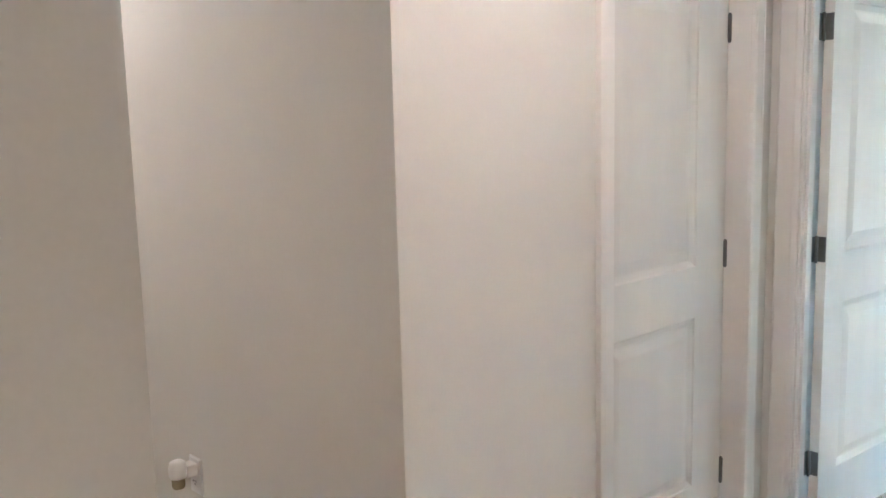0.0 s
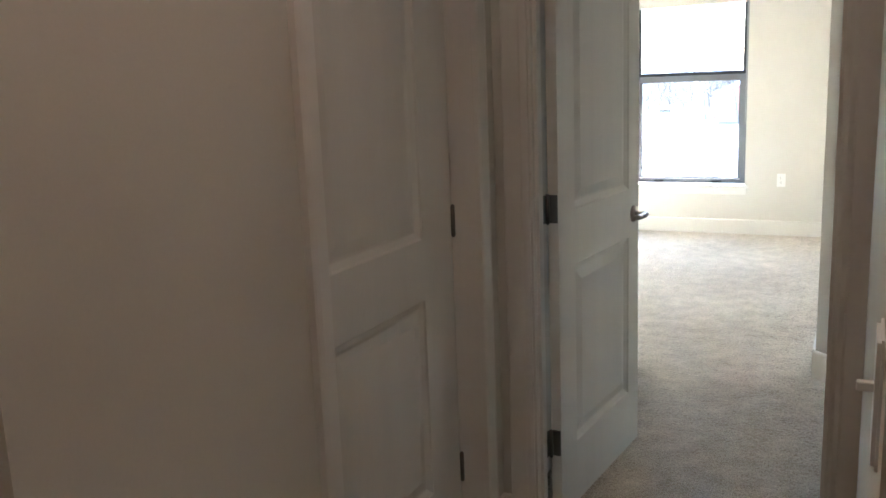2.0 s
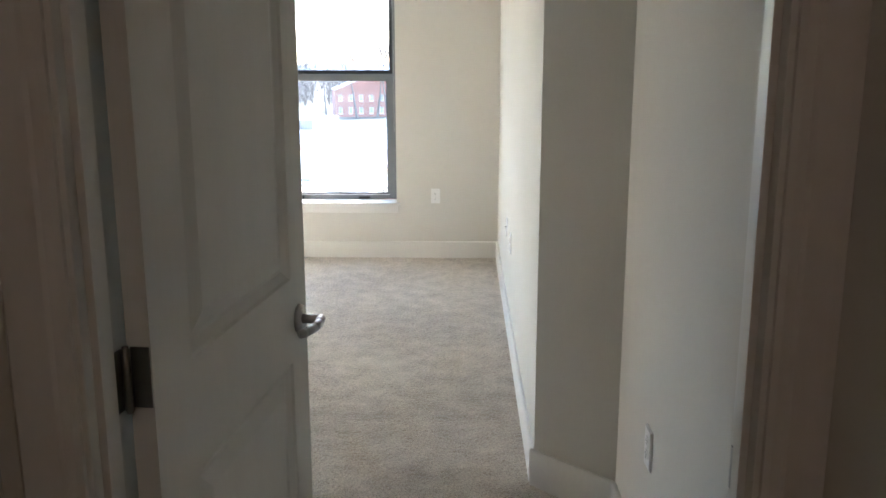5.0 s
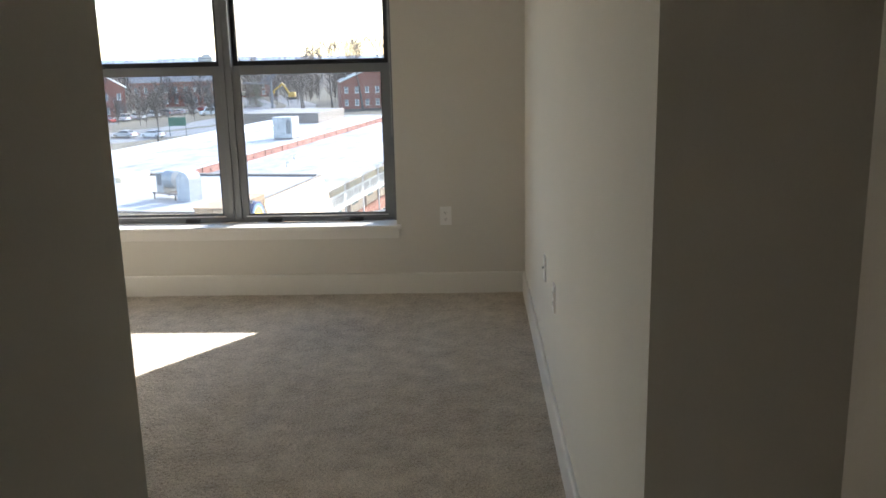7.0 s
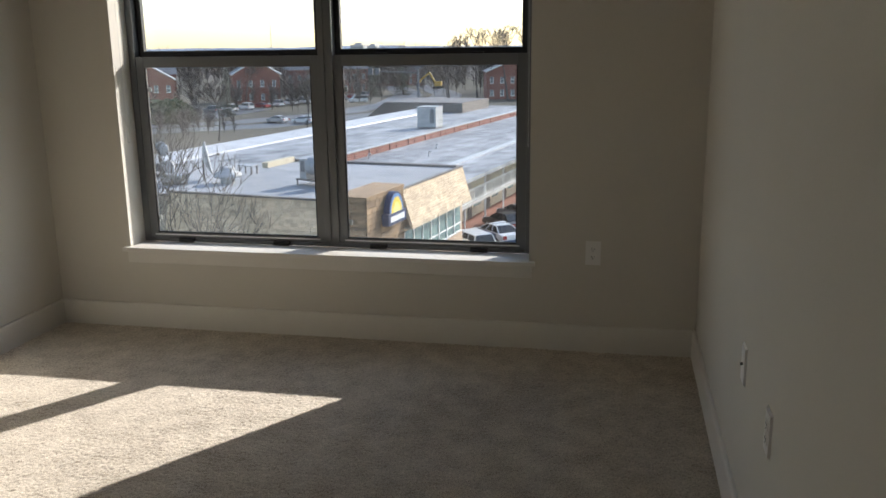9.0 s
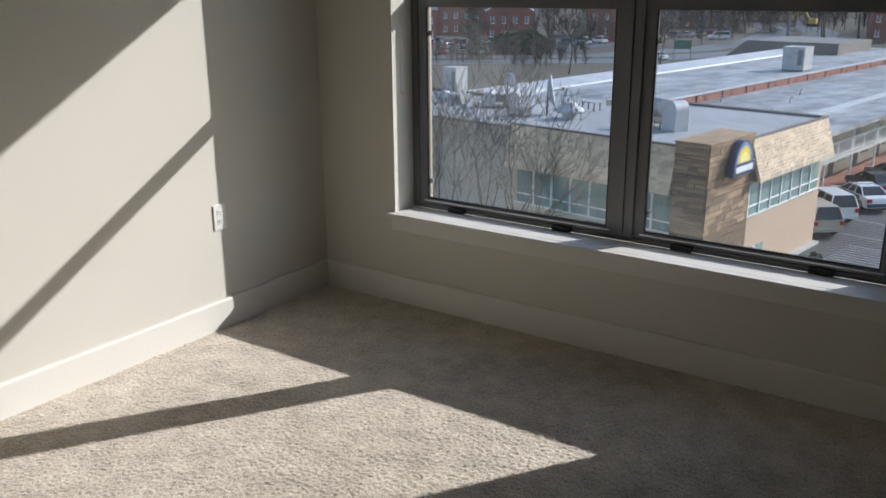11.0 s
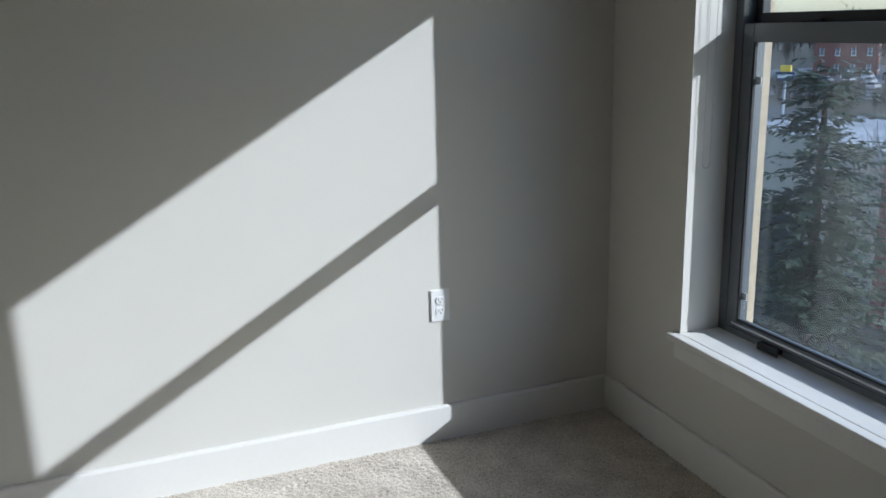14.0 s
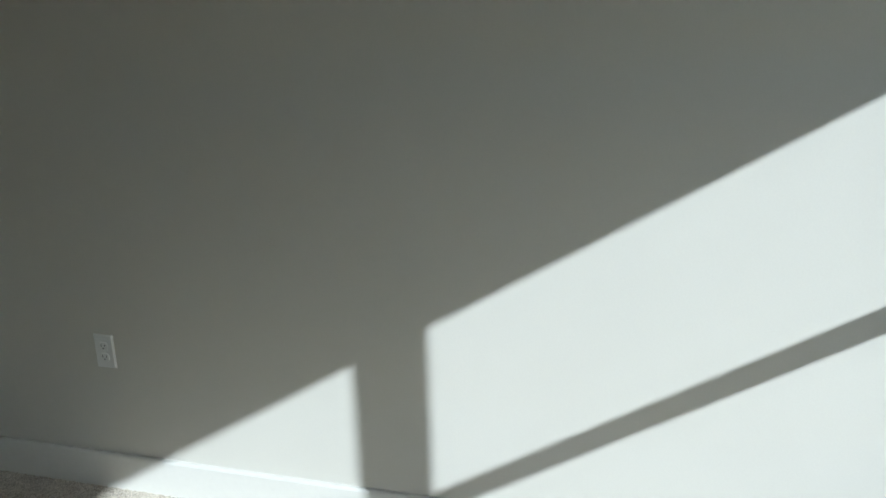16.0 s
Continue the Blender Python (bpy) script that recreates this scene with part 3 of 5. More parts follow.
def outlet(m, label, group="wall outlets"):
    o = thing("wall_outlet", label, "outlet", m, group)
    plate = part("cover_plate", plate_mesh(), PLASTIC, o)
    for s in (-1, 1):
        bm = bmesh.new()
        pts = []
        for i in range(20):
            a = 2 * math.pi * i / 20
            pts.append((0.0172 * math.cos(a), max(-0.0137, min(0.0137, 0.0172 * math.sin(a)))))
        lo = [bm.verts.new((x, -0.006, z + s * 0.0195)) for x, z in pts]
        hi = [bm.verts.new((x * 0.96, -0.0085, z * 0.96 + s * 0.0195)) for x, z in pts]
        bm.faces.new(hi)
        for i in range(20):
            bm.faces.new((lo[i], lo[(i + 1) % 20], hi[(i + 1) % 20], hi[i]))
        r = part("receptacle", bm, PLASTIC, o)
        z = s * 0.0195
        bm = boxes((-0.0075, -0.0055, -0.0092, -0.0084, z - 0.001, z + 0.0075), (0.0055, 0.0075, -0.0092, -0.0084, z, z + 0.0065))
        tube(bm, (0, -0.0084, z - 0.0065), (0, -0.0092, z - 0.0065), 0.0025, seg=10)
        part("slots", bm, SLOT, r, "dark socket slots")
    bm = bmesh.new()
    tube(bm, (0, -0.006, 0), (0, -0.0075, 0), 0.0032, seg=12)
    part("screw", bm, PLASTIC, o)
    return o


outlet(pose(0, -0.682, 0.512, 0, 0, 90), "white duplex wall outlet at the edge of a sun patch")
outlet(pose(0, -3.117, 0.512, 0, 0, 90), "white duplex wall outlet on the shaded sunlit wall")
outlet(pose(2.897, 0, 0.500), "white duplex wall outlet beside the window")
outlet(pose(XR, -1.981, 0.530, 0, 0, -90), "white duplex wall outlet on the long plain wall")
outlet(pose(XH, -4.476, 0.474, 0, 0, -90), "white duplex wall outlet by the bedroom entry")
outlet(pose(1.575, YA, 0.495), "white duplex wall outlet with an air freshener in it", "wall outlets")


def coax_plate(m):
    o = thing("cable_plate", "white cover plate with a cable socket", "wall plate", m)
    part("cover_plate", plate_mesh(), PLASTIC, o)
    bm = bmesh.new()
    tube(bm, (0, -0.006, 0), (0, -0.014, 0), 0.0048, seg=12)
    part("cable_socket", bm, HINGE, o)
    return o


coax_plate(pose(XR, -1.532, 0.542, 0, 0, -90))


def light_switch(m):
    o = thing("light_switch", "white toggle light switch plate", "switch", m)
    part("cover_plate", plate_mesh(), PLASTIC, o)
    bm = boxes((-0.0045, 0.0045, -0.020, -0.005, 0.001, 0.010), bevel=0.0015)
    part("toggle", bm, PLASTIC, o)
    return o


light_switch(pose(XS, -7.30, 1.20, 0, 0, -90))
light_switch(pose(0.30, -7.50, 1.20, 0, 0, 90))


def air_freshener(m):
    o = thing("air_freshener", "white plug-in air freshener with a clear oil bottle", "air freshener", m)
    bm = bmesh.new()
    lathe(bm, [(0.012, 0.040), (0.023, 0.034), (0.027, 0.018), (0.027, -0.004), (0.023, -0.014)], 18, (0, -0.052, 0.005))
    part("body", bm, PLASTIC, o, "", True)
    part("plug", boxes((-0.022, 0.022, -0.032, 0.0, -0.012, 0.026), bevel=0.004), PLASTIC, o)
    bm = bmesh.new()
    lathe(bm, [(0.017, -0.046), (0.0195, -0.040), (0.0195, -0.016), (0.016, -0.010)], 18, (0, -0.052, 0.005))
    part("bottle", bm, AMBER, o, "clear bottle with amber oil", True)
    return o


air_freshener(pose(1.575, YA - 0.0093, 0.515))


def door_bumper():
    o = thing("door_stop", "small white rubber door bumper on the baseboard", "door stop", pose(2.60, YD0 - 0.016, 0.045))
    bm = bmesh.new()
    tube(bm, (0, 0, 0), (0, -0.030, 0), 0.007, 0.006, 12)
    part("rod", bm, NICKEL, o)
    bm = bmesh.new()
    tube(bm, (0, -0.030, 0), (0, -0.046, 0), 0.012, 0.010, 14)
    part("tip", bm, PLASTIC, o, "white rubber tip")
    return o


door_bumper()


def ceiling_light(x, y):
    o = thing("ceiling_light", "unseen round flush ceiling light with white glass shade", "ceiling light", pose(x, y, H), "hall ceiling lights")
    bm = bmesh.new()
    lathe(bm, [(0.155, -0.025), (0.165, -0.015), (0.165, 0.0)], 32)
    part("base", bm, NICKEL, o, "", True)
    m, n, l, p = material("lamp_glass", 0.4)
    p.inputs["Base Color"].default_value = (0.9, 0.88, 0.82, 1)
    p.inputs["Emission Color"].default_value = (1.0, 0.90, 0.80, 1)
    p.inputs["Emission Strength"].default_value = 0.3
    bm = bmesh.new()
    lathe(bm, [(0.05, -0.092), (0.10, -0.080), (0.135, -0.055), (0.148, -0.025)], 32)
    part("shade", bm, m, o, "glowing white glass shade", True)
    return o


# Fixtures out of view: two at inferred warm lamps, one with the added fill.
ceiling_light(3.05, -7.15)
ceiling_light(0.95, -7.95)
ceiling_light(6.0, -8.9)

# hall planks, laid along the corridor to the bedroom door
structure("threshold", sweep([(0, -0.002), (0.040, -0.002), (0.034, 0.009), (0.020, 0.013), (0.006, 0.009)], (DX1, -5.618), (DX0, -5.618)), WOODF, "oak threshold strip at the bedroom door", "threshold")


# ---- outdoors ----
GZ = -13.0                                   # street level below the bedroom floor
STREET = mottled("asphalt", (0.040, 0.041, 0.044), (0.080, 0.081, 0.085), 0.12, 6.0, 0.75, 0, 0.2, 0.01)
GRASS = mottled("winter_grass", (0.055, 0.052, 0.040), (0.105, 0.092, 0.065), 0.05, 1.5, 0.95, 0, 0.3, 0.05)
# The pale patches carry the glare off the wet roof in the base colour.
ROOF = mottled("wet_roof_with_glare", (0.09, 0.095, 0.11), (0.42, 0.43, 0.45), 0.30, 1.1, 0.62, 0, 0.08, 0.01, 0.45, (1, 0.45, 1))
ROOF_GREY = mottled("grey_roof_membrane", (0.22, 0.228, 0.245), (0.37, 0.378, 0.395), 0.25, 1.2, 0.7, 0, 0.08, 0.01, 0.4)
FLASH = mottled("roof_flashing", (0.10, 0.085, 0.08), (0.18, 0.16, 0.15), 0.5, 4.0, 0.6)
PALE_METAL = mottled("pale_sheet_metal", (0.34, 0.35, 0.37), (0.52, 0.53, 0.55), 0.5, 3.0, 0.5, 0.1, 0.05, 0.004)
GALV = mottled("galvanised_duct", (0.26, 0.275, 0.29), (0.46, 0.475, 0.49), 0.8, 4.0, 0.5, 0.15, 0.05, 0.003)
STUCCO = mottled("tan_stucco", (0.50, 0.355, 0.245), (0.57, 0.42, 0.30), 0.35, 9.0, 0.88, 0, 0.2, 0.01)
STUCCO_GREY = mottled("grey_stucco", (0.40, 0.345, 0.28), (0.49, 0.43, 0.355), 0.25, 7.0, 0.9, 0, 0.2, 0.01)
CREAM = mottled("cream_wall", (0.52, 0.45, 0.33), (0.60, 0.53, 0.40), 0.4, 8.0, 0.8)
SHINGLE = mottled("tan_shingle", (0.60, 0.475, 0.335), (0.76, 0.62, 0.45), 0.8, 9.0, 0.85, 0, 0.2, 0.01, 0.5, (1, 1, 1), 0.0, 0.2)
STONE = mottled("tan_stone", (0.15, 0.095, 0.055), (0.38, 0.255, 0.15), 0.9, 9.0, 0.85, 0, 0.4, 0.02, 0.5, (1, 1, 1), 0.42)
MORTAR = plain("stone_mortar", (0.24, 0.19, 0.14), 0.9)
TEAL = mottled("curtained_glass", (0.12, 0.21, 0.20), (0.24, 0.36, 0.34), 1.1, 5.0, 0.12, 0, 0, 0.001, 0.3, (3, 3, 0.2), 0.2)
WFRAME = plain("white_window_frame", (0.74, 0.74, 0.72), 0.45)
REDPAVE = mottled("red_paving", (0.26, 0.105, 0.07), (0.36, 0.155, 0.10), 0.5, 10.0, 0.8)
BRICK = mottled("red_brick", (0.21, 0.085, 0.065), (0.31, 0.13, 0.10), 0.25, 8.0, 0.85, 0, 0.2, 0.01)
BRICK_DARK = mottled("dark_brick", (0.13, 0.055, 0.045), (0.20, 0.08, 0.065), 0.25, 8.0, 0.85, 0, 0.2, 0.01)
SLATE = mottled("slate_roof", (0.11, 0.115, 0.13), (0.18, 0.185, 0.20), 0.3, 6.0, 0.7)
CONCRETE = mottled("pale_concrete", (0.42, 0.40, 0.37), (0.54, 0.52, 0.48), 0.4, 7.0, 0.85)
BARK = mottled("bark", (0.085, 0.072, 0.06), (0.16, 0.135, 0.115), 1.5, 20.0, 0.9, 0, 0.5, 0.01)
TWIG = mottled("far_twigs", (0.06, 0.052, 0.048), (0.105, 0.092, 0.085), 0.05, 2.0, 0.95, 0, 0.0)
NEEDLE = mottled("evergreen_needles", (0.020, 0.036, 0.022), (0.045, 0.068, 0.040), 0.8, 6.0, 0.8, 0, 0.0, 0.01, 0.5)
HEDGE = mottled("hedge_leaves", (0.03, 0.05, 0.022), (0.07, 0.095, 0.045), 1.2, 9.0, 0.8)
BLUE = plain("sign_blue", (0.012, 0.03, 0.10), 0.4)
YELLOW = plain("sign_yellow", (0.85, 0.60, 0.06), 0.45)
WHITEP = plain("sign_white", (0.78, 0.80, 0.82), 0.45)
AWNING = plain("green_awning", (0.018, 0.055, 0.036), 0.95)
YELLOWPAINT = plain("machine_yellow", (0.42, 0.25, 0.03), 0.5)
SIGNGREEN = plain("sign_green", (0.025, 0.12, 0.08), 0.5)
TYRE = plain("tyre", (0.012, 0.012, 0.012), 0.8)
RIM = plain("rim", (0.45, 0.45, 0.46), 0.35, 0.8)
CARGLASS = plain("car_glass", (0.02, 0.024, 0.028), 0.08)
LAMPRED = plain("tail_lamp", (0.38, 0.02, 0.02), 0.25)

YZ = GZ - 3.5                                # service yard behind the motel
def ground_sheet():
    """One sheet to the horizon, sunk into a yard between the house and the motel's service side."""
    xs, ys = [-2500, -46, -43, -15.5, -11.5, 2500], [0.9, 2.0, 4.0, 50, 53, 3500]
    bm = bmesh.new()
    grid = [[bm.verts.new((x, y, YZ if 2 <= i <= 3 and 2 <= j <= 3 else GZ)) for i, x in enumerate(xs)] for j, y in enumerate(ys)]
    for j in range(5):
        for i in range(5):
            bm.faces.new((grid[j][i], grid[j][i + 1], grid[j + 1][i + 1], grid[j + 1][i]))
    return bm


structure("ground", ground_sheet(), STREET, "grey wet asphalt ground reaching the horizon", "ground")

# brick outer wall of this building round the window
FACADE = mottled("buff_brick", (0.50, 0.40, 0.27), (0.64, 0.53, 0.38), 1.5, 40.0, 0.85, 0, 0.4, 0.004, 0.5, (1, 1, 1), 0.12)
# EZ1: unseen head added low to cut off the sun patches' top edge.
EX0, EX1, EZ1 = 0.318, 2.690, 2.125
structure("wall_outer", boxes((-6, EX0 - 0.006, 0.28, 0.40, GZ, 4.0), (EX1 + 0.006, 9, 0.28, 0.40, GZ, 4.0), (EX0 - 0.006, EX1 + 0.006, 0.28, 0.40, GZ, WZ0 - 0.14), (EX0 - 0.006, EX1 + 0.006, 0.28, 0.40, EZ1 + 0.006, 4.0),
                              (-6, -0.25, 0.243, 0.28, GZ, 4.0), (XR + 0.3, 9, 0.243, 0.28, GZ, 4.0), (-0.25, WX0 + 0.02, 0.243, 0.28, 0, 4.0), (WX1 - 0.02, XR + 0.3, 0.243, 0.28, 0, 4.0), (WX0 + 0.02, WX1 - 0.02, 0.243, 0.28, WZ1 - 0.02, 4.0), (WX0 + 0.02, WX1 - 0.02, 0.243, 0.28, 0, WZ0 - 0.08)),
          FACADE, "buff brick outer wall of the apartment house, head added to trim sunlight", "wall")

HA = radians(9.3)
HB = Matrix.Translation((-10.1, 45.9, 0)) @ Matrix.Rotation(-HA, 4, 'Z')


def hm(u, v, z=0.0, turn=0.0):
    """A pose on the hotel's own grid: u along its front, v to its depth."""
    return HB @ Matrix.Translation((-(v - 5), u - 16, z)) @ Matrix.Rotation(radians(turn), 4, 'Z')


def hb(u0, u1, v0, v1, z0, z1):
    """A box on the hotel's grid, for boxes()."""
    return (-(v1 - 5), -(v0 - 5), u0 - 16, u1 - 16, z0, z1)


def mansard(bm, u0, u1, v0, v1, z0, z1, out, face):
    """A steep shingled apron: courses that step out downwards. face 'u' looks to -u, 'v' looks to -v."""
    n = 13
    rng = random.Random(5)
    for i in range(n):
        za, zb = z0 + (z1 - z0) * i / n, z0 + (z1 - z0) * (i + 1) / n
        o = out * (1 - i / n)
        a, a1 = (v0, v1) if face == 'u' else (u0, u1)
        while a < a1 - 0.05:
            b = min(a + rng.uniform(0.22, 0.5), a1)
            j = rng.uniform(-0.012, 0.012)
            if face == 'u':
                bx(bm, *hb(u0 - o + j, u0 - o + 0.16, a, b - 0.012, za - 0.035, zb))
            else:
                bx(bm, *hb(a, b - 0.012, v0 - o + j, v0 - o + 0.16, za - 0.035, zb))
            a = b


def hotel():
    h = thing("hotel", "two-storey tan motel with stone pier and wet flat roofs", "building", HB)
    R = -5.72
    U0, U1, V0, V1 = 5.3, 18.9, 1.9, 13.4
    part("front_block", boxes(hb(5.6, U1, V0, V1, YZ, R)), STUCCO, h)
    part("service_block", boxes(hb(5.65, 18, V1, 21.7, YZ, -6.0), hb(5.65, 21.5, 21.7, 26.0, YZ, -7.1), hb(9.0, 21.5, 26.0, 50, YZ, -7.1)), STUCCO_GREY, h, "plain grey stucco service block")
    part("front_roof", boxes(hb(U0, 18.2, V0, V1, R, R + 0.06), hb(5.6, 18.2, V1, 21.7, -6.0, -5.94), hb(9.0, 21.5, 21.7, 50, -7.1, -7.05)), ROOF_GREY, h, "wet grey membrane roof")
    part("roof_edge", boxes(hb(17.9, 18.3, V0, V1, R + 0.06, R + 0.20), hb(U0 - 0.1, U0 + 0.1, 3.4, V1, R, R + 0.10), hb(9.4, U1, V0 - 0.08, V0 + 0.08, R, R + 0.10), hb(21.2, 21.5, 21.7, 50, -7.05, -6.8), hb(5.55, 5.75, V1, 21.7, -6.0, -5.88), hb(5.55, 5.75, 21.7, 26.0, -7.1, -6.98)), FLASH, h, "dark rusty roof flashing")
    part("roof_edge", boxes(hb(14.6, 17.9, V1 - 0.2, V1 + 0.2, R + 0.06, R + 0.40)), CREAM, h)
    part("gravel_roof", boxes(hb(5.75, 9.0, 21.7, 26.0, -7.1, -7.04)), mottled("pale_gravel", (0.25, 0.25, 0.25), (0.62, 0.62, 0.62), 3.0, 14.0, 0.9), h, "pale gravel roof strip")
    # the service side: shaded windows, louvre, meter, pipe, back door and its lamp
    wn_ = part("window", boxes(hb(5.60, 5.648, 22.6, 25.5, -10.15, -9.35)), SLATE, h, "long dark window strip")
    part("window_frame", boxes(hb(5.56, 5.65, 22.5, 25.6, -10.23, -10.15), hb(5.56, 5.65, 22.5, 25.6, -9.35, -9.29), hb(5.57, 5.65, 24.0, 24.06, -10.15, -9.35)), CONCRETE, wn_)
    wn_ = part("window", boxes(hb(5.60, 5.648, 19.7, 20.8, -9.85, -8.92)), SLATE, h, "small dark window")
    part("window_frame", boxes(hb(5.56, 5.65, 19.6, 20.9, -9.93, -9.85)), CONCRETE, wn_)
    part("louvre", boxes(*[hb(5.50, 5.65, 22.55, 24.35, -13.40 + 0.13 * i, -13.30 + 0.13 * i) for i in range(5)]), SLATE, h, "dark wall louvre")
    part("louvre_sill", boxes(hb(5.35, 5.65, 22.4, 24.5, -13.56, -13.44)), CONCRETE, h)
    part("meter", boxes(hb(5.40, 5.65, 24.45, 24.75, -12.45, -12.0), hb(5.52, 5.65, 24.57, 24.63, -13.3, -12.45)), PALE_METAL, h, "pale utility meter on its conduit")
    part("downpipe", boxes(hb(5.52, 5.65, 22.18, 22.30, YZ, -11.9)), CONCRETE, h)
    part("back_door", boxes(hb(5.58, 5.648, 19.6, 21.0, YZ, -13.05)), WFRAME, h, "pale service door")
    m_, n_, l_, p_ = material("door_lamp_glow", 0.4)
    p_.inputs["Emission Color"].default_value = (1.0, 0.45, 0.12, 1)
    p_.inputs["Emission Strength"].default_value = 2.0
    part("door_lamp", boxes(hb(5.45, 5.65, 20.40, 20.60, -12.68, -12.52), bevel=0.03), m_, h, "small orange lamp over the service door")
    part("corner_pier", boxes(hb(5.4, 6.6, 25.9, 26.9, YZ, -6.6)), BRICK, h, "red brick corner pier with pale cap")
    part("pier_cap", boxes(hb(5.3, 6.7, 25.8, 27.0, -6.6, -6.42)), CONCRETE, h)
    # mansards with shingle courses
    bm = bmesh.new()
    mansard(bm, U0, 0, 3.5, V1, -7.85, R, 0.62, 'u')
    part("mansard", bm, SHINGLE, h, "tan shingle mansard in shade")
    bm = bmesh.new()
    mansard(bm, 9.45, U1, V0, 0, -7.70, R + 0.06, 0.62, 'v')
    part("mansard", bm, SHINGLE, h, "sunlit tan shingle mansard")
    part("soffit", boxes(hb(9.45, U1, 1.28, V0, -7.79, -7.73), hb(4.7, 5.6, 3.5, V1, -7.94, -7.88)), CREAM, h)

    def band(face, a0, a1, z0, z1, n, lead):
        for i in range(n):
            p, q = a0 + (a1 - a0) * i / n, a0 + (a1 - a0) * (i + 1) / n
            if face == 'u':
                w = part("window", boxes(hb(lead - 0.03, lead - 0.002, p + 0.05, q - 0.05, z0, z1)), TEAL, h)
                part("window_frame", boxes(hb(lead - 0.09, lead, p - 0.05, p + 0.05, z0, z1), hb(lead - 0.08, lead, p + 0.05, q - 0.05, z0 + 0.45, z0 + 0.52), hb(lead - 0.09, lead, p + 0.05, q + 0.05, z0 - 0.08, z0)), WFRAME, w)
            else:
                w = part("window", boxes(hb(p + 0.05, q - 0.05, lead - 0.03, lead - 0.002, z0, z1)), TEAL, h)
                part("window_frame", boxes(hb(p - 0.05, p + 0.05, lead - 0.09, lead, z0, z1), hb(p + 0.05, q - 0.05, lead - 0.08, lead, z0 + 0.45, z0 + 0.52), hb(p + 0.05, q + 0.05, lead - 0.09, lead, z0 - 0.08, z0)), WFRAME, w)
    band('u', 3.6, 13.2, -9.95, -8.0, 8, 5.6)
    band('u', 3.6, 13.2, -12.7, -11.3, 8, 5.6)
    band('v', 9.6, 18.5, -9.62, -8.0, 7, V0)
    band('v', 9.6, 12.0, -12.6, -11.4, 2, V0)
    part("sill_band", boxes(hb(5.54, 5.6, 3.5, V1, -10.3, -10.05)), CREAM, h)
    # stone pier, with its own stones
    pier = part("stone_pier", boxes(hb(4.96, 9.4, 1.80, 3.44, GZ, -5.45)), MORTAR, h, "pier of rough tan ledge stone")
    part("coping", boxes(hb(4.88, 9.45, 1.70, 3.50, -5.45, -5.36), bevel=0.02), STONE, h, "flat tan capstones")
    # far wing with gallery
    W = -8.1
    WE = 5.0
    part("wing", boxes(hb(19, 100, 7.9, 18.7, GZ, W - 0.3)), CREAM, h, "cream motel wing with room doors")
    part("wing_roof", boxes(hb(18.9, 100, WE, 18.7, W - 0.3, W)), ROOF, h, "wet membrane roof with glare painted as pale patches")
    part("roof_ridge", boxes(hb(19, 100, 8.6, 9.4, W, W + 0.10)), PALE_METAL, h)
    part("gallery_floor", boxes(hb(19, 100, 5.9, 7.9, -10.75, -10.5)), CONCRETE, h)
    part("gallery_walk", boxes(hb(19, 100, 6.0, 7.9, GZ, GZ + 0.15)), REDPAVE, h, "red paved ground-floor walk")
    bm = bmesh.new()
    for i in range(0, 30):
        u = 20 + i * 2.6
        bx(bm, *hb(u, u + 0.06, 5.9, 5.96, -10.5, -9.45))
        for k in range(1, 14):
            bx(bm, *hb(u + k * 0.186, u + k * 0.186 + 0.02, 5.92, 5.94, -10.4, -9.5))
    bx(bm, *hb(19, 98, 5.89, 5.97, -9.5, -9.42))
    bx(bm, *hb(19, 98, 5.89, 5.97, -10.42, -10.36))
    part("gallery_railing", bm, WFRAME, h, "white metal gallery railing")
    for i in range(15):
        u = 20.5 + i * 5.2
        part("post", boxes(hb(u, u + 0.12, 5.95, 6.07, GZ + 0.15, W - 0.3)), WFRAME, h)
    for i in range(14):
        u = 21.5 + i * 5.2
        for z in (-10.5, GZ + 0.15):
            part("room_door", boxes(hb(u, u + 0.95, 7.84, 7.9, z, z + 2.05)), BARK if z < -12 else STUCCO_GREY, h)
            part("window", boxes(hb(u + 1.6, u + 3.4, 7.84, 7.9, z + 0.8, z + 1.95)), TEAL, h)
    # upper roof behind a brick parapet
    part("upper_block", boxes(hb(20, 100, 18.7, 32, GZ, -7.45)), BRICK, h)
    part("upper_roof", boxes(hb(20, 100, 19.0, 29.7, -7.45, -7.4)), ROOF, h, "wet membrane roof with glare painted as pale patches")
    part("parapet_cap", boxes(hb(20, 100, 18.6, 19.0, -7.45, -7.36)), PALE_METAL, h)
    for i in range(16):
        part("pilaster", boxes(hb(22 + i * 4.6, 22.12 + i * 4.6, 18.62, 18.7, W, -7.45)), BRICK_DARK, h)
        part("vent", boxes(hb(23.6 + i * 4.6, 23.9 + i * 4.6, 18.64, 18.7, -8.0, -7.7)), BRICK_DARK, h)
    bm = bmesh.new()
    a = [(29.6, -7.42), (29.8, -7.25), (31.9, -6.85), (32.3, -7.7), (29.6, -7.7)]
    lo = [bm.verts.new((-(v - 5), 9 - 16, z)) for v, z in a]
    hi = [bm.verts.new((-(v - 5), 102 - 16, z)) for v, z in a]
    bm.faces.new(lo[::-1]); bm.faces.new(hi)
    for i in range(5):
        bm.faces.new((lo[i], lo[(i + 1) % 5], hi[(i + 1) % 5], hi[i]))
    part("sloped_roof", bm, PALE_METAL, h, "pale sloped sheet-metal roof strip")
    bm = bmesh.new()
    lo = [bm.verts.new((-(v - 5), 84 - 16, z)) for v, z in ((40, -8.2), (25, -8.2), (25, -6.0), (37, -6.0))]
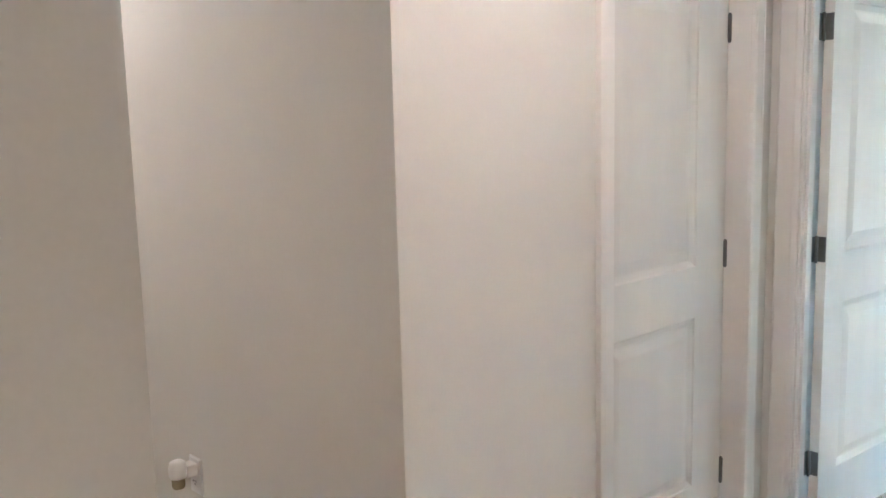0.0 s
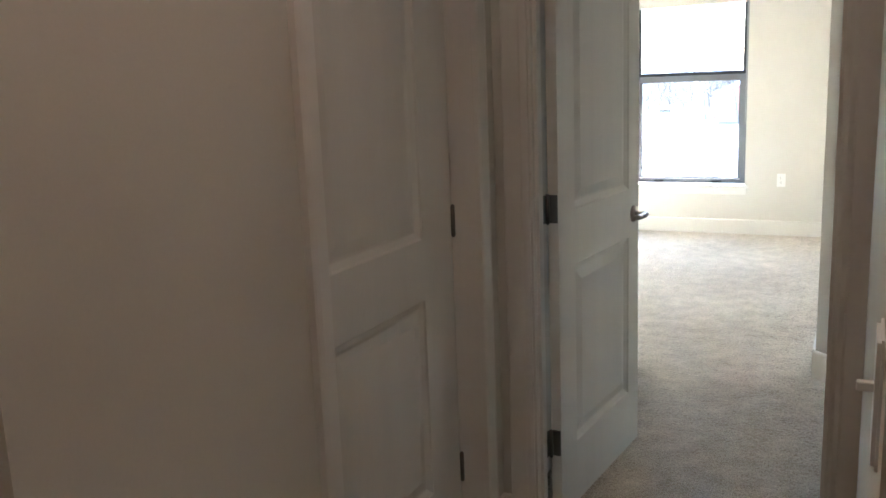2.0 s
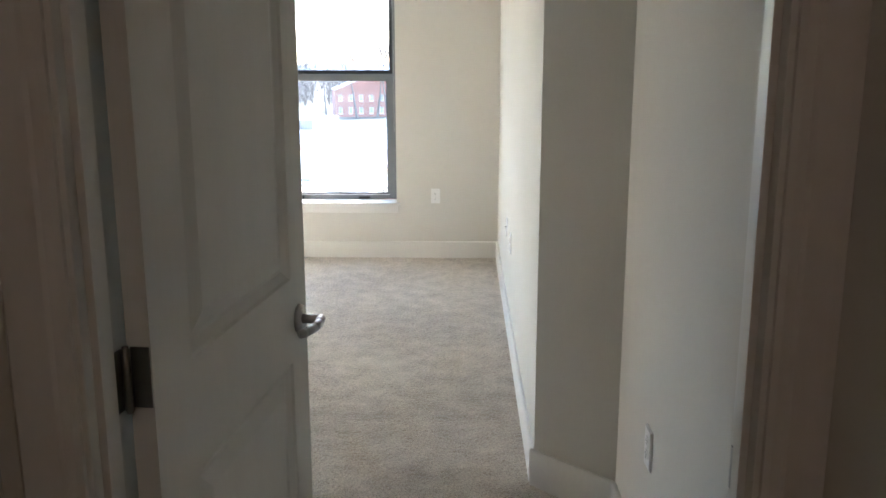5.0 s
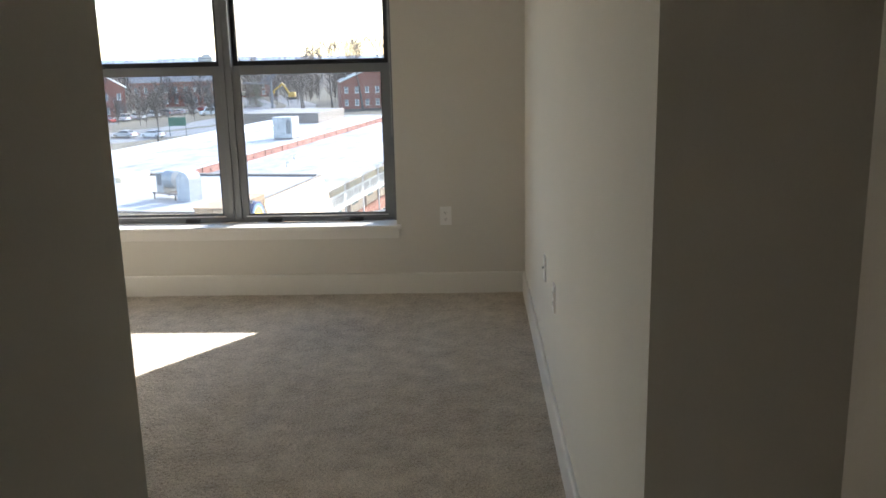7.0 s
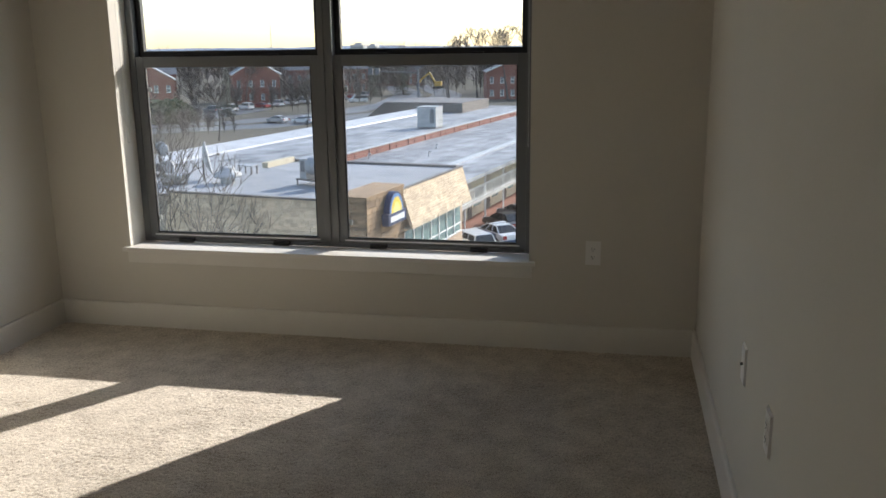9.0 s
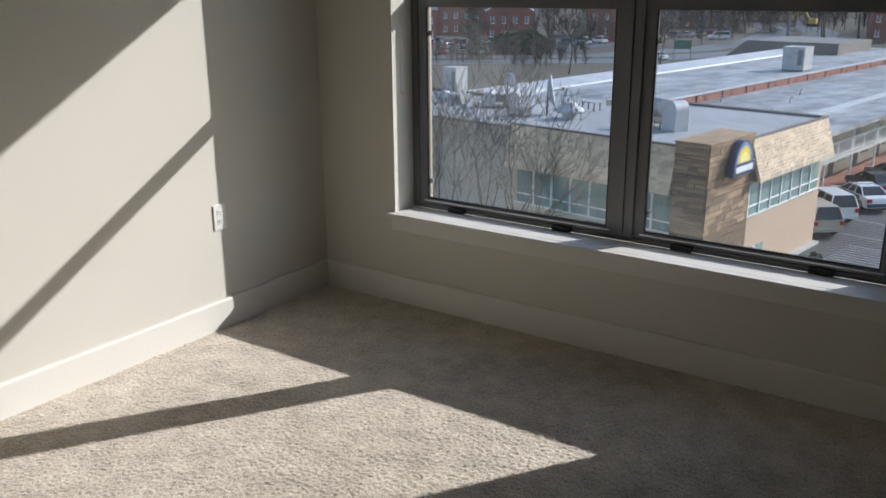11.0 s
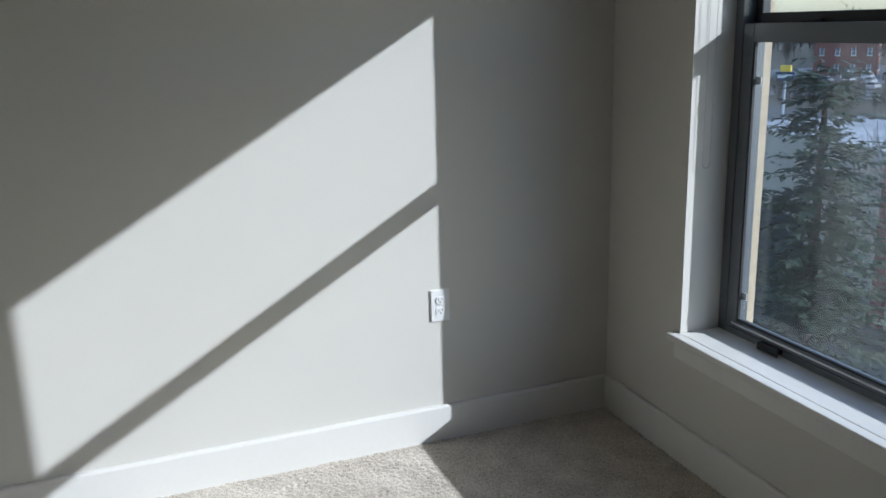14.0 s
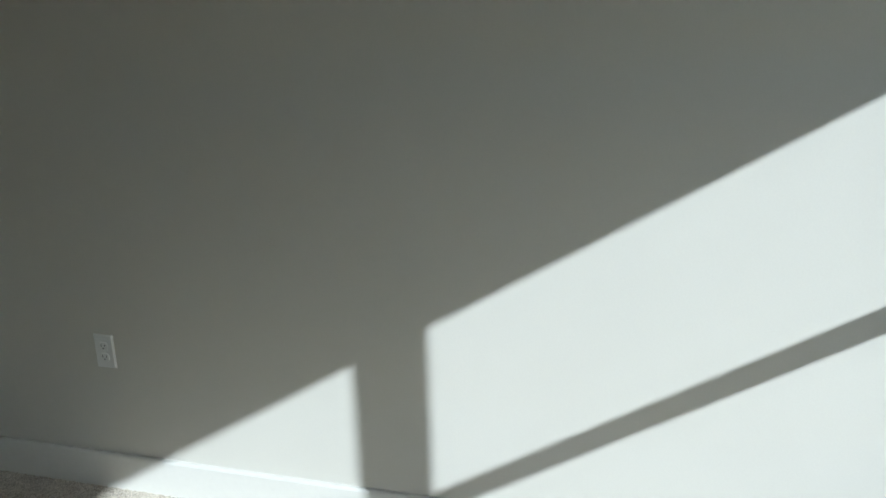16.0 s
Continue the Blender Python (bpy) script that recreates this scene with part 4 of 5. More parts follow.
    hi = [bm.verts.new((-(v - 5), 96 - 16, z)) for v, z in ((40, -8.2), (25, -8.2), (25, -6.0), (37, -6.0))]
    bm.faces.new(lo); bm.faces.new(hi[::-1])
    for i in range(4):
        bm.faces.new((lo[i], lo[(i + 1) % 4], hi[(i + 1) % 4], hi[i]))
    part("penthouse", bm, FLASH, h, "dark low penthouse with sloping side")
    part("entrance_canopy", boxes(hb(2.4, 5.5, 5.2, 8.6, -10.9, -10.35), hb(2.5, 5.5, 5.3, 8.5, -10.35, -10.2)), AWNING, h, "dark green entrance canopy")
    part("kerb", boxes(hb(9.5, 19, 1.55, 1.9, GZ, GZ + 0.14)), CONCRETE, h)
    return h, pier


HOTEL, PIER = hotel()


def hotel_sign():
    s = thing("hotel_sign", "blue sign box with a yellow sunburst on the pier", "sign", hm(7.55, 1.72, -6.72))
    # local: x points out of the wall (towards -v), y along u
    part("name_box", boxes((0.02, 0.42, -1.05, 1.15, -0.35, 0.25), bevel=0.02), BLUE, s)
    part("name_bar", boxes((0.42, 0.43, -0.80, 0.90, -0.19, 0.09)), WHITEP, s, "plain white bar in place of lettering")
    def half(r, x0, x1, n=18, teeth=0.0):
        bm = bmesh.new()
        pts = []
        for i in range(n + 1):
            a = math.pi * i / n
            rr = r * (1 - teeth * (i % 2))
            pts.append((rr * math.cos(a), 0.25 + rr * 1.15 * math.sin(a)))
        lo = [bm.verts.new((x0, y, z)) for y, z in pts]
        hi = [bm.verts.new((x1, y, z)) for y, z in pts]
        bm.faces.new(lo); bm.faces.new(hi[::-1])
        k = len(pts)
        for i in range(k):
            bm.faces.new((lo[i], lo[(i + 1) % k], hi[(i + 1) % k], hi[i]))
        return bm
    part("arch", half(0.88, 0.05, 0.38), BLUE, s)
    part("arch_rim", half(0.80, 0.38, 0.385), plain("sign_light_blue", (0.10, 0.25, 0.55), 0.4), s)
    part("sunburst", half(0.70, 0.385, 0.395, 26, 0.16), YELLOW, s, "yellow half-round sunburst")
    part("sun", half(0.42, 0.395, 0.40), plain("sign_pale_yellow", (0.95, 0.80, 0.25), 0.45), s)
    return s


hotel_sign()


# ---- roof equipment ----
def roof_duct():
    d = thing("roof_duct", "white galvanised roof fan with curved duct", "roof equipment", hm(9.2, 6.6, -5.66, -20))
    bm = bmesh.new()
    pts = [(-0.48, 0.0), (0.48, 0.0), (0.48, 1.05)] + [(0.48 * math.cos(math.pi * i / 12), 1.05 + 0.48 * math.sin(math.pi * i / 12)) for i in range(1, 12)] + [(-0.48, 1.05)]
    lo = [bm.verts.new((0.95 + a, -0.42, z)) for a, z in pts]
    hi = [bm.verts.new((0.95 + a, 0.42, z)) for a, z in pts]
    bm.faces.new(lo)
    bm.faces.new(hi[::-1])
    for i in range(len(pts)):
        j = (i + 1) % len(pts)
        bm.faces.new((lo[i], lo[j], hi[j], hi[i]))
    part("curved_duct", bm, PALE_METAL, d)
    bm = bmesh.new()
    tube(bm, (0.1, 0, 1.05), (-0.55, 0, 1.05), 0.45, 0.52, 16)
    part("fan_drum", bm, GALV, d)
    part("hood", boxes((-1.05, -0.5, -0.45, 0.45, 0.35, 1.45), bevel=0.03), GALV, d)
    part("intake", boxes((-0.95, -0.60, -0.47, -0.45, 0.75, 1.35)), SLATE, d, "dark intake louvre")
    for x, y in ((-1.2, -0.5), (-1.2, 0.5), (0.4, -0.5), (0.4, 0.5)):
        part("leg", boxes((x - 0.03, x + 0.03, y - 0.03, y + 0.03, 0, 0.36)), FLASH, d)
    part("stand", boxes((-1.3, 0.5, -0.55, 0.55, 0.30, 0.36)), FLASH, d)
    return d


roof_duct()


def satellite_dish(m, r=1.1):
    d = thing("satellite_dish", "large white satellite dish seen edge-on on a roof", "satellite dish", m)
    bm = bmesh.new()
    lathe(bm, [(0.05, -0.02), (r * 0.5, 0.06), (r * 0.85, 0.22), (r, 0.32), (r * 0.97, 0.34), (r * 0.5, 0.10), (0.05, 0.03)], 24)
    ob = part("reflector", bm, GALV, d, smooth=True)
    ob.matrix_local = pose(0, 0, 1.3, 0, 80, 21)
    bm = bmesh.new()
    tube(bm, (0, 0, 0), (0, 0, 1.3), 0.06, seg=8)
    tube(bm, (0, 0, 1.3), (0.9, 0.1, 1.55), 0.025, seg=6)
    part("mast", bm, FLASH, d)
    part("feed", boxes((0.85, 1.0, 0.03, 0.17, 1.48, 1.62)), FLASH, d)
    return d


satellite_dish(hm(10.6, 15.05, -5.94, 15), 1.0)
satellite_dish(hm(13.6, 20.6, -5.94, 70), 0.5)


def exhaust_fan(m, s=1.0, label="white mushroom roof exhaust fan"):
    f = thing("exhaust_fan", label, "roof fan", m, "roof fans")
    bm = bmesh.new()
    lathe(bm, [(0.40 * s, 0.0), (0.40 * s, 0.35 * s)], 16)
    part("curb", bm, GALV, f)
    bm = bmesh.new()
    lathe(bm, [(0.75 * s, 0.35 * s), (0.80 * s, 0.45 * s), (0.72 * s, 0.60 * s), (0.42 * s, 0.66 * s), (0.40 * s, 0.85 * s), (0.30 * s, 0.92 * s)], 20)
    part("cap", bm, PALE_METAL, f, smooth=True)
    return f


exhaust_fan(hm(8.6, 12.0, -5.66))
exhaust_fan(hm(9.9, 30.0, -7.05), 1.0, "white domed roof exhaust fan by the evergreen")


def roof_unit(m, dims, label, mat):
    u = thing("roof_unit", label, "roof equipment", m, "roof units")
    x, y, z = dims
    part("cabinet", boxes((-x / 2, x / 2, -y / 2, y / 2, 0.12, z), bevel=0.03), mat, u)
    part("lid", boxes((-x / 2 - 0.05, x / 2 + 0.05, -y / 2 - 0.05, y / 2 + 0.05, z, z + 0.06)), mat, u)
    part("curb", boxes((-x / 2 + 0.05, x / 2 - 0.05, -y / 2 + 0.05, y / 2 - 0.05, 0, 0.12)), FLASH, u)
    part("grille", boxes((x * 0.18, x * 0.42, -y / 2 - 0.012, -y / 2, z * 0.25, z * 0.9)), SLATE, u, "dark grille")
    return u


roof_unit(hm(61.3, 20.9, -7.4), (2.3, 2.2, 2.4), "tall galvanised roof unit on the upper roof", GALV)
roof_unit(hm(19.3, 30.6, -7.05), (1.35, 1.35, 2.3), "tall grey-blue roof unit on the service block", GALV)
exhaust_fan(hm(16.6, 29.2, -7.05), 0.95, "battered white roof fan beside the tall unit")
roof_unit(hm(15.2, 26.4, -7.05), (1.2, 1.1, 0.95), "low grey roof unit behind the gravel strip", GALV)
roof_unit(hm(9.0, 15.9, -5.94), (1.4, 0.7, 0.5), "low weathered roof unit near the roof edge", GALV)


def hood_pair(m):
    """Two round-topped galvanised hoods joined by a dark duct."""
    o = thing("roof_hood", "pair of round galvanised hoods with a dark gap between", "roof equipment", m)
    for x in (-0.75, 0.75):
        bm = bmesh.new()
        pts = [(-0.42, 0.1), (0.42, 0.1), (0.42, 0.62)] + [(0.42 * math.cos(math.pi * i / 8), 0.62 + 0.36 * math.sin(math.pi * i / 8)) for i in range(1, 8)] + [(-0.42, 0.62)]
        lo = [bm.verts.new((x + a, -0.45, z)) for a, z in pts]
        hi = [bm.verts.new((x + a, 0.45, z)) for a, z in pts]
        bm.faces.new(lo)
        bm.faces.new(hi[::-1])
        for i in range(len(pts)):
            j = (i + 1) % len(pts)
            bm.faces.new((lo[i], lo[j], hi[j], hi[i]))
        part("hood", bm, PALE_METAL, o)
    part("duct", boxes((-0.36, 0.36, -0.3, 0.4, 0.35, 0.8), bevel=0.03), SLATE, o, "dark linking duct")
    part("curb", boxes((-1.2, 1.2, -0.5, 0.5, 0.0, 0.1)), FLASH, o)
    return o


hood_pair(hm(11.2, 19.1, -5.94, 35))


def roof_frame(m):
    f = thing("pipe_stand", "small metal pipe stand on the roof", "roof equipment", m)
    for x in (-0.4, 0.4):
        for y in (-0.3, 0.3):
            part("leg", boxes((x - 0.03, x + 0.03, y - 0.03, y + 0.03, 0, 0.5)), FLASH, f)
    part("top", boxes((-0.5, 0.5, -0.4, 0.4, 0.5, 0.56)), GALV, f)
    return f


roof_frame(hm(12.0, 12.9, -5.66))


def vent_pipe(m):
    v = thing("vent_pipe", "white bent roof vent pipe", "vent pipe", m, "vent pipes")
    bm = bmesh.new()
    tube(bm, (0, 0, 0), (0, 0, 0.40), 0.06, seg=10)
    for i in range(5):
        a, b = math.pi * i / 5, math.pi * (i + 1) / 5
        tube(bm, (0.12 - 0.12 * math.cos(a), 0, 0.40 + 0.12 * math.sin(a)), (0.12 - 0.12 * math.cos(b), 0, 0.40 + 0.12 * math.sin(b)), 0.06, seg=10)
    part("pipe", bm, PALE_METAL, v, smooth=True)
    return v


for u, v in ((38, 17.6), (33, 11.2), (41, 13.0), (47, 14.6)):
    vent_pipe(hm(u, v, -8.1))


# ---- cars ----
def car(m, paint, label, shape="sedan", group="parked cars", two_tone=None):
    """A car along local y (front at +y)."""
    c = thing("car", label, "car", m, group)
    if shape == "sedan":
        L, Wd, low, hood, roof = 4.9, 1.84, 0.28, 0.92, 1.44
        side = [(-L / 2, 0.45), (-L / 2 + 0.08, 0.95), (-L / 2 + 0.9, 1.02), (L / 2 - 1.55, 0.98), (L / 2 - 0.25, 0.80), (L / 2, 0.55), (L / 2 - 0.1, low), (-L / 2 + 0.1, low)]
        cabin = [(-L / 2 + 0.75, 1.0), (-L / 2 + 1.45, roof), (0.35, roof), (1.15, 0.97)]
    elif shape == "suv":
        L, Wd, low, hood, roof = 4.7, 1.9, 0.34, 1.08, 1.82
        side = [(-L / 2, 0.50), (-L / 2 + 0.03, 1.10), (-L / 2 + 0.2, 1.14), (L / 2 - 1.35, 1.12), (L / 2 - 0.15, 0.98), (L / 2, 0.62), (L / 2 - 0.1, low), (-L / 2 + 0.1, low)]
        cabin = [(-L / 2 + 0.08, 1.12), (-L / 2 + 0.32, roof), (0.35, roof), (1.05, 1.11)]
    else:
        L, Wd, low, hood, roof = 5.3, 2.0, 0.35, 1.2, 2.1
        side = [(-L / 2, 0.5), (-L / 2, 1.25), (L / 2 - 1.1, 1.25), (L / 2 - 0.2, 1.02), (L / 2, 0.62), (L / 2 - 0.1, low), (-L / 2 + 0.1, low)]
        cabin = [(-L / 2 + 0.02, 1.24), (-L / 2 + 0.12, roof), (L / 2 - 1.7, roof), (L / 2 - 1.0, 1.24)]

    def extrude(profile, half, taper=0.0, zref=1.0, ztop=2.0):
        bm = bmesh.new()
        k = lambda z: half - taper * max(0, (z - zref) / (ztop - zref))
        a = [bm.verts.new((-k(z), y, z)) for y, z in profile]
        b = [bm.verts.new((k(z), y, z)) for y, z in profile]
        bm.faces.new(a); bm.faces.new(b[::-1])
        for i in range(len(profile)):
            j = (i + 1) % len(profile)
            bm.faces.new((a[i], a[j], b[j], b[i]))
        return bm
    bm = extrude(side, Wd / 2)
    bmesh.ops.bevel(bm, geom=list(bm.edges), offset=0.07, segments=2, affect='EDGES')
    body = part("body", bm, paint, c, smooth=False)
    z0, z1 = cabin[0][1], roof
    part("windows", extrude(cabin, Wd / 2 - 0.06, 0.22, z0, z1), CARGLASS, c, "dark car windows")
    rb = [(cabin[1][0] + 0.02, roof - 0.03), (cabin[1][0] + 0.10, roof + 0.03), (cabin[2][0] - 0.08, roof + 0.03), (cabin[2][0] + 0.03, roof - 0.04)]
    part("roof", extrude(rb, Wd / 2 - 0.26), paint, c)
    bm = bmesh.new()
    for s in (-1, 1):
        for f in (0.0, 0.36, 0.68, 1.0):
            y0 = cabin[0][0] + (cabin[3][0] - cabin[0][0]) * f
            y1 = cabin[1][0] + (cabin[2][0] - cabin[1][0]) * f
            tube(bm, (s * (Wd / 2 - 0.055), y0, z0), (s * (Wd / 2 - 0.275), y1, z1), 0.045, seg=6)
    part("pillars", bm, paint, c)
    for s in (-1, 1):
        for y in (-L / 2 + 0.95, L / 2 - 0.92):
            bm = bmesh.new()
            tube(bm, (s * (Wd / 2 - 0.20), y, 0.33), (s * (Wd / 2 + 0.01), y, 0.33), 0.33, seg=18)
            w = part("wheel", bm, TYRE, c)
            bm = bmesh.new()
            tube(bm, (s * (Wd / 2 + 0.005), y, 0.33), (s * (Wd / 2 + 0.02), y, 0.33), 0.21, 0.19, seg=16)
            part("rim", bm, RIM, w)
        part("tail_light", boxes((s * (Wd / 2 - 0.16) - 0.13, s * (Wd / 2 - 0.16) + 0.13, -L / 2 - 0.015, -L / 2 + 0.12, z0 - 0.32, z0 - 0.08)), LAMPRED, c, "red tail light")
        part("headlight", boxes((s * (Wd / 2 - 0.25) - 0.18, s * (Wd / 2 - 0.25) + 0.18, L / 2 - 0.16, L / 2 - 0.01, 0.62, 0.76)), PALE_METAL, c)
    part("bumper", boxes((-Wd / 2 + 0.04, Wd / 2 - 0.04, -L / 2 - 0.07, -L / 2 + 0.1, 0.40, 0.62), bevel=0.03), two_tone or paint, c)
    if two_tone:
        part("side_stripe", boxes((-Wd / 2 - 0.006, -Wd / 2 - 0.001, -1.4, 1.5, 0.55, 0.95), (Wd / 2 + 0.001, Wd / 2 + 0.006, -1.4, 1.5, 0.55, 0.95)), two_tone, c, "dark side stripe")
        part("light_bar", boxes((-0.55, 0.55, -0.35, -0.10, roof + 0.03, roof + 0.14), bevel=0.02), WHITEP, c, "white roof light bar")
    return c


def carpaint(name, c):
    return plain(name, c, 0.28, 0.25, 0.03)


CP = {k: carpaint("paint_" + k, v) for k, v in dict(white=(0.72, 0.73, 0.74), beige=(0.45, 0.40, 0.32), black=(0.02, 0.02, 0.022), silver=(0.48, 0.49, 0.50), red=(0.28, 0.03, 0.03), grey=(0.16, 0.165, 0.175), blue=(0.05, 0.08, 0.16)).items()}
car(hm(21.9, 3.3, GZ, 48), CP["beige"], "beige sport utility wagon parked beside the motel", "suv")
car(hm(25.5, 3.7, GZ, 48), CP["white"], "white sport utility wagon parked beside the motel", "suv")
car(hm(30.2, 3.1, GZ, 48), CP["white"], "white patrol sedan with dark side stripes", "sedan", two_tone=CP["blue"])
car(hm(34.6, 3.7, GZ, 48), CP["black"], "black sedan parked beyond the patrol car", "sedan")
car(hm(38.6, 3.7, GZ, 48), CP["grey"], "dark grey sedan parked by the red walk", "sedan")
bm = bmesh.new()
for i in range(9):
    bx(bm, *hb(16.2 + i * 0.45, 16.27 + i * 0.45, -2.6, 0.2, GZ + 0.002, GZ + 0.006))
for i in range(6):
    bx(bm, *hb(22.0 + i * 3.7, 22.09 + i * 3.7, -1.6, 4.0, GZ + 0.002, GZ + 0.006))
ob = tagged(part("parking_stripes", bm, mottled("worn_road_paint", (0.16, 0.165, 0.17), (0.50, 0.51, 0.52), 0.9, 6.0, 0.7)), "worn white painted parking stripes on asphalt", "road marking", kind="structure")
ob.matrix_world = HB


# ---- trees ----
def branches(bm, rng, base, way, length, radius, depth, spread=0.6, seg=5, kids=3, least=0.009):
    """A tapered limb that forks until it is twigs."""
    p, d = Vector(base), Vector(way).normalized()
    n = 3 if depth > 1 else 2
    r = max(radius, least)
    for i in range(n):
        q = p + d * (length / n)
        r2 = max(r * (0.80 if depth else 0.5), least * 0.7)
        tube(bm, p, q, r, r2, seg if depth > 1 else 3, caps=False)
        p, r = q, r2
        d = (d + Vector((rng.uniform(-1, 1), rng.uniform(-1, 1), rng.uniform(-0.3, 0.6))) * 0.16).normalized()
        if depth and i:
            side = Vector((rng.uniform(-1, 1), rng.uniform(-1, 1), rng.uniform(-0.1, 0.7))).normalized()
            branches(bm, rng, p, d * (1 - spread) + side * spread, length * rng.uniform(0.55, 0.75), r * 0.62, depth - 1, spread, seg, kids, least)
    if depth:
        for _ in range(kids):
            side = Vector((rng.uniform(-1, 1), rng.uniform(-1, 1), rng.uniform(-0.2, 0.8))).normalized()
            branches(bm, rng, p, d * (1 - spread) + side * spread, length * rng.uniform(0.6, 0.82), r * 0.75, depth - 1, spread, seg, kids, least)


def bare_tree(m, seed, h, stems, label, depth=4, mat=None, group="bare trees", least=0.010):
    t = thing("bare_tree", label, "tree", m, group)
    rng = random.Random(seed)
    bm = bmesh.new()
    tops = []
    for i in range(stems):
        a = 2 * math.pi * i / stems + rng.uniform(-0.4, 0.4)
        lean = 0.14 if stems == 1 else 0.34
        way = Vector((math.cos(a) * lean, math.sin(a) * lean, 1)).normalized()
        foot = Vector((math.cos(a), math.sin(a), 0)) * (0.0 if stems == 1 else 0.25)
        r = h * (0.014 if stems == 1 else 0.012)
        tube(bm, foot, foot + way * h * 0.12, r * 1.5, r * 1.1, 8, caps=False)
        tube(bm, foot + way * h * 0.12, foot + way * h * 0.3, r * 1.1, r * 0.95, 8, caps=False)
        tops.append((foot + way * h * 0.3, way, r * 0.95))
    part("trunk", bm, mat or BARK, t)
    bm = bmesh.new()
    for p, way, r in tops:
        branches(bm, rng, p, way, h * 0.30, r, depth, 0.42, 5, 2, least)
    part("crown", bm, mat or BARK, t, "bare winter branches")
    return t


bare_tree(pose(-17.6, 28.0, YZ), 3, 13.2, 7, "bare many-stemmed winter tree before the motel", 4, None, "bare trees", 0.013)


def spruce(m, seed, h, r, label, fine=0.10, gap=0.26):
    t = thing("evergreen_tree", label, "tree", m, "evergreen trees")
    rng = random.Random(seed)
    bm = bmesh.new()
    tube(bm, (0, 0, 0), (0, 0, h * 0.95), h * 0.018, h * 0.003, 8)
    part("trunk", bm, BARK, t)
    bm = bmesh.new()
    f = 0.05
    while f < 0.985:
        for _ in range(rng.randint(6, 9)):
            a = rng.uniform(0, 2 * math.pi)
            o, side = Vector((math.cos(a), math.sin(a), 0)), Vector((-math.sin(a), math.cos(a), 0))
            ln = r * (1 - f) ** 0.75 * rng.uniform(0.55, 1.12) + 0.06 * r
            p = Vector((0, 0, h * (f + rng.uniform(-0.012, 0.012))))
            steps = max(3, int(ln / fine))
            for k in range(1, steps + 1):
                g = k / steps
                c = p + o * ln * g + Vector((0, 0, ln * (0.10 - 0.55 * g + 0.40 * g * g)))
                for s in (-1, 1, 0):
                    size = fine * rng.uniform(1.1, 2.2) * (1.25 - 0.55 * g)
                    way = (o * rng.uniform(0.5, 1.0) + side * s * rng.uniform(0.5, 1.1) + Vector((0, 0, rng.uniform(-0.55, 0.25)))).normalized()
                    w = (way.cross(Vector((rng.uniform(-0.6, 0.6), rng.uniform(-0.6, 0.6), 1)))).normalized() * size * 0.20
                    bm.faces.new([bm.verts.new(c - w * 0.5), bm.verts.new(c + way * size * 0.55 - w), bm.verts.new(c + way * size), bm.verts.new(c + way * size * 0.5 + w)])
        f += gap / h
    part("crown", bm, NEEDLE, t, "dark green drooping needle sprays")
    return t


spruce(pose(-7.85, 8.8, GZ), 7, 14.0, 4.1, "tall dark green evergreen close to the house", 0.12, 0.13)
spruce(pose(-92, 145, GZ), 8, 12, 4.5, "broad dark evergreen before brick houses", 0.35, 0.5)
spruce(pose(-84, 178, GZ), 9, 11, 2.6, "dark evergreen by the car park", 0.28, 0.45)
spruce(pose(-74, 262, GZ), 10, 10, 4.0, "dark evergreen beside the road", 0.35, 0.5)
spruce(pose(-66, 268, GZ), 11, 9, 4.0, "dark evergreen beside the road", 0.35, 0.5)


def bush(m, seed, r, h, label, n=700):
    t = thing("bush", label, "bush", m, "bushes")
    rng = random.Random(seed)
    bm = bmesh.new()
    for i in range(n):
        a, f = rng.uniform(0, 2 * math.pi), rng.random()
        e = math.asin(min(1, f))
        k = rng.uniform(0.75, 1.05) * (1 + 0.12 * math.sin(3 * a + seed))
        c = Vector((r * math.cos(a) * math.cos(e) * k, r * math.sin(a) * math.cos(e) * k, h * math.sin(e) * k + 0.05))
        s = 0.10 * (r + h)
        u = Vector((rng.uniform(-1, 1), rng.uniform(-1, 1), rng.uniform(-1, 1))).normalized()
        w = u.orthogonal().normalized()
        bm.faces.new([bm.verts.new(c + u * s), bm.verts.new(c + w * s * 0.6), bm.verts.new(c - u * s), bm.verts.new(c - w * s * 0.6)])
    part("leaves", bm, HEDGE, t)
    bm = bmesh.new()
    for i in range(6):
        tube(bm, (0, 0, 0), (r * 0.5 * math.cos(i), r * 0.5 * math.sin(i), h * 0.6), 0.03, 0.012, 5)
    part("stems", bm, BARK, t)
    return t


bush(hm(12.9, -0.5, GZ), 1, 0.75, 1.0, "round clipped bush at the motel corner")
bush(hm(10.2, 0.3, GZ), 2, 0.6, 0.7, "low clipped bush along the motel wall")
bush(hm(8.4, 0.3, GZ), 3, 0.6, 0.7, "low clipped bush along the motel wall")
bush(pose(-91, 163, GZ), 4, 6.5, 4.0, "large dark evergreen shrub by the car park", 900)

# ---- road, verge, distance ----
ROAD = mottled("road_asphalt", (0.085, 0.09, 0.10), (0.13, 0.135, 0.145), 0.03, 3.0, 0.55)


def ribbon(name, pts, width, z, mat, label, category):
    bm = bmesh.new()
    prev = None
    for i, (x, y) in enumerate(pts):
        a, b = Vector(pts[max(0, i - 1)]), Vector(pts[min(len(pts) - 1, i + 1)])
        d = (b - a).normalized()
        nrm = Vector((-d.y, d.x)) * width / 2
        row = [bm.verts.new((x + nrm.x, y + nrm.y, z)), bm.verts.new((x - nrm.x, y - nrm.y, z))]
        if prev:
            bm.faces.new((prev[0], prev[1], row[1], row[0]))
        prev = row
    return structure(name, bm, mat, label, category)


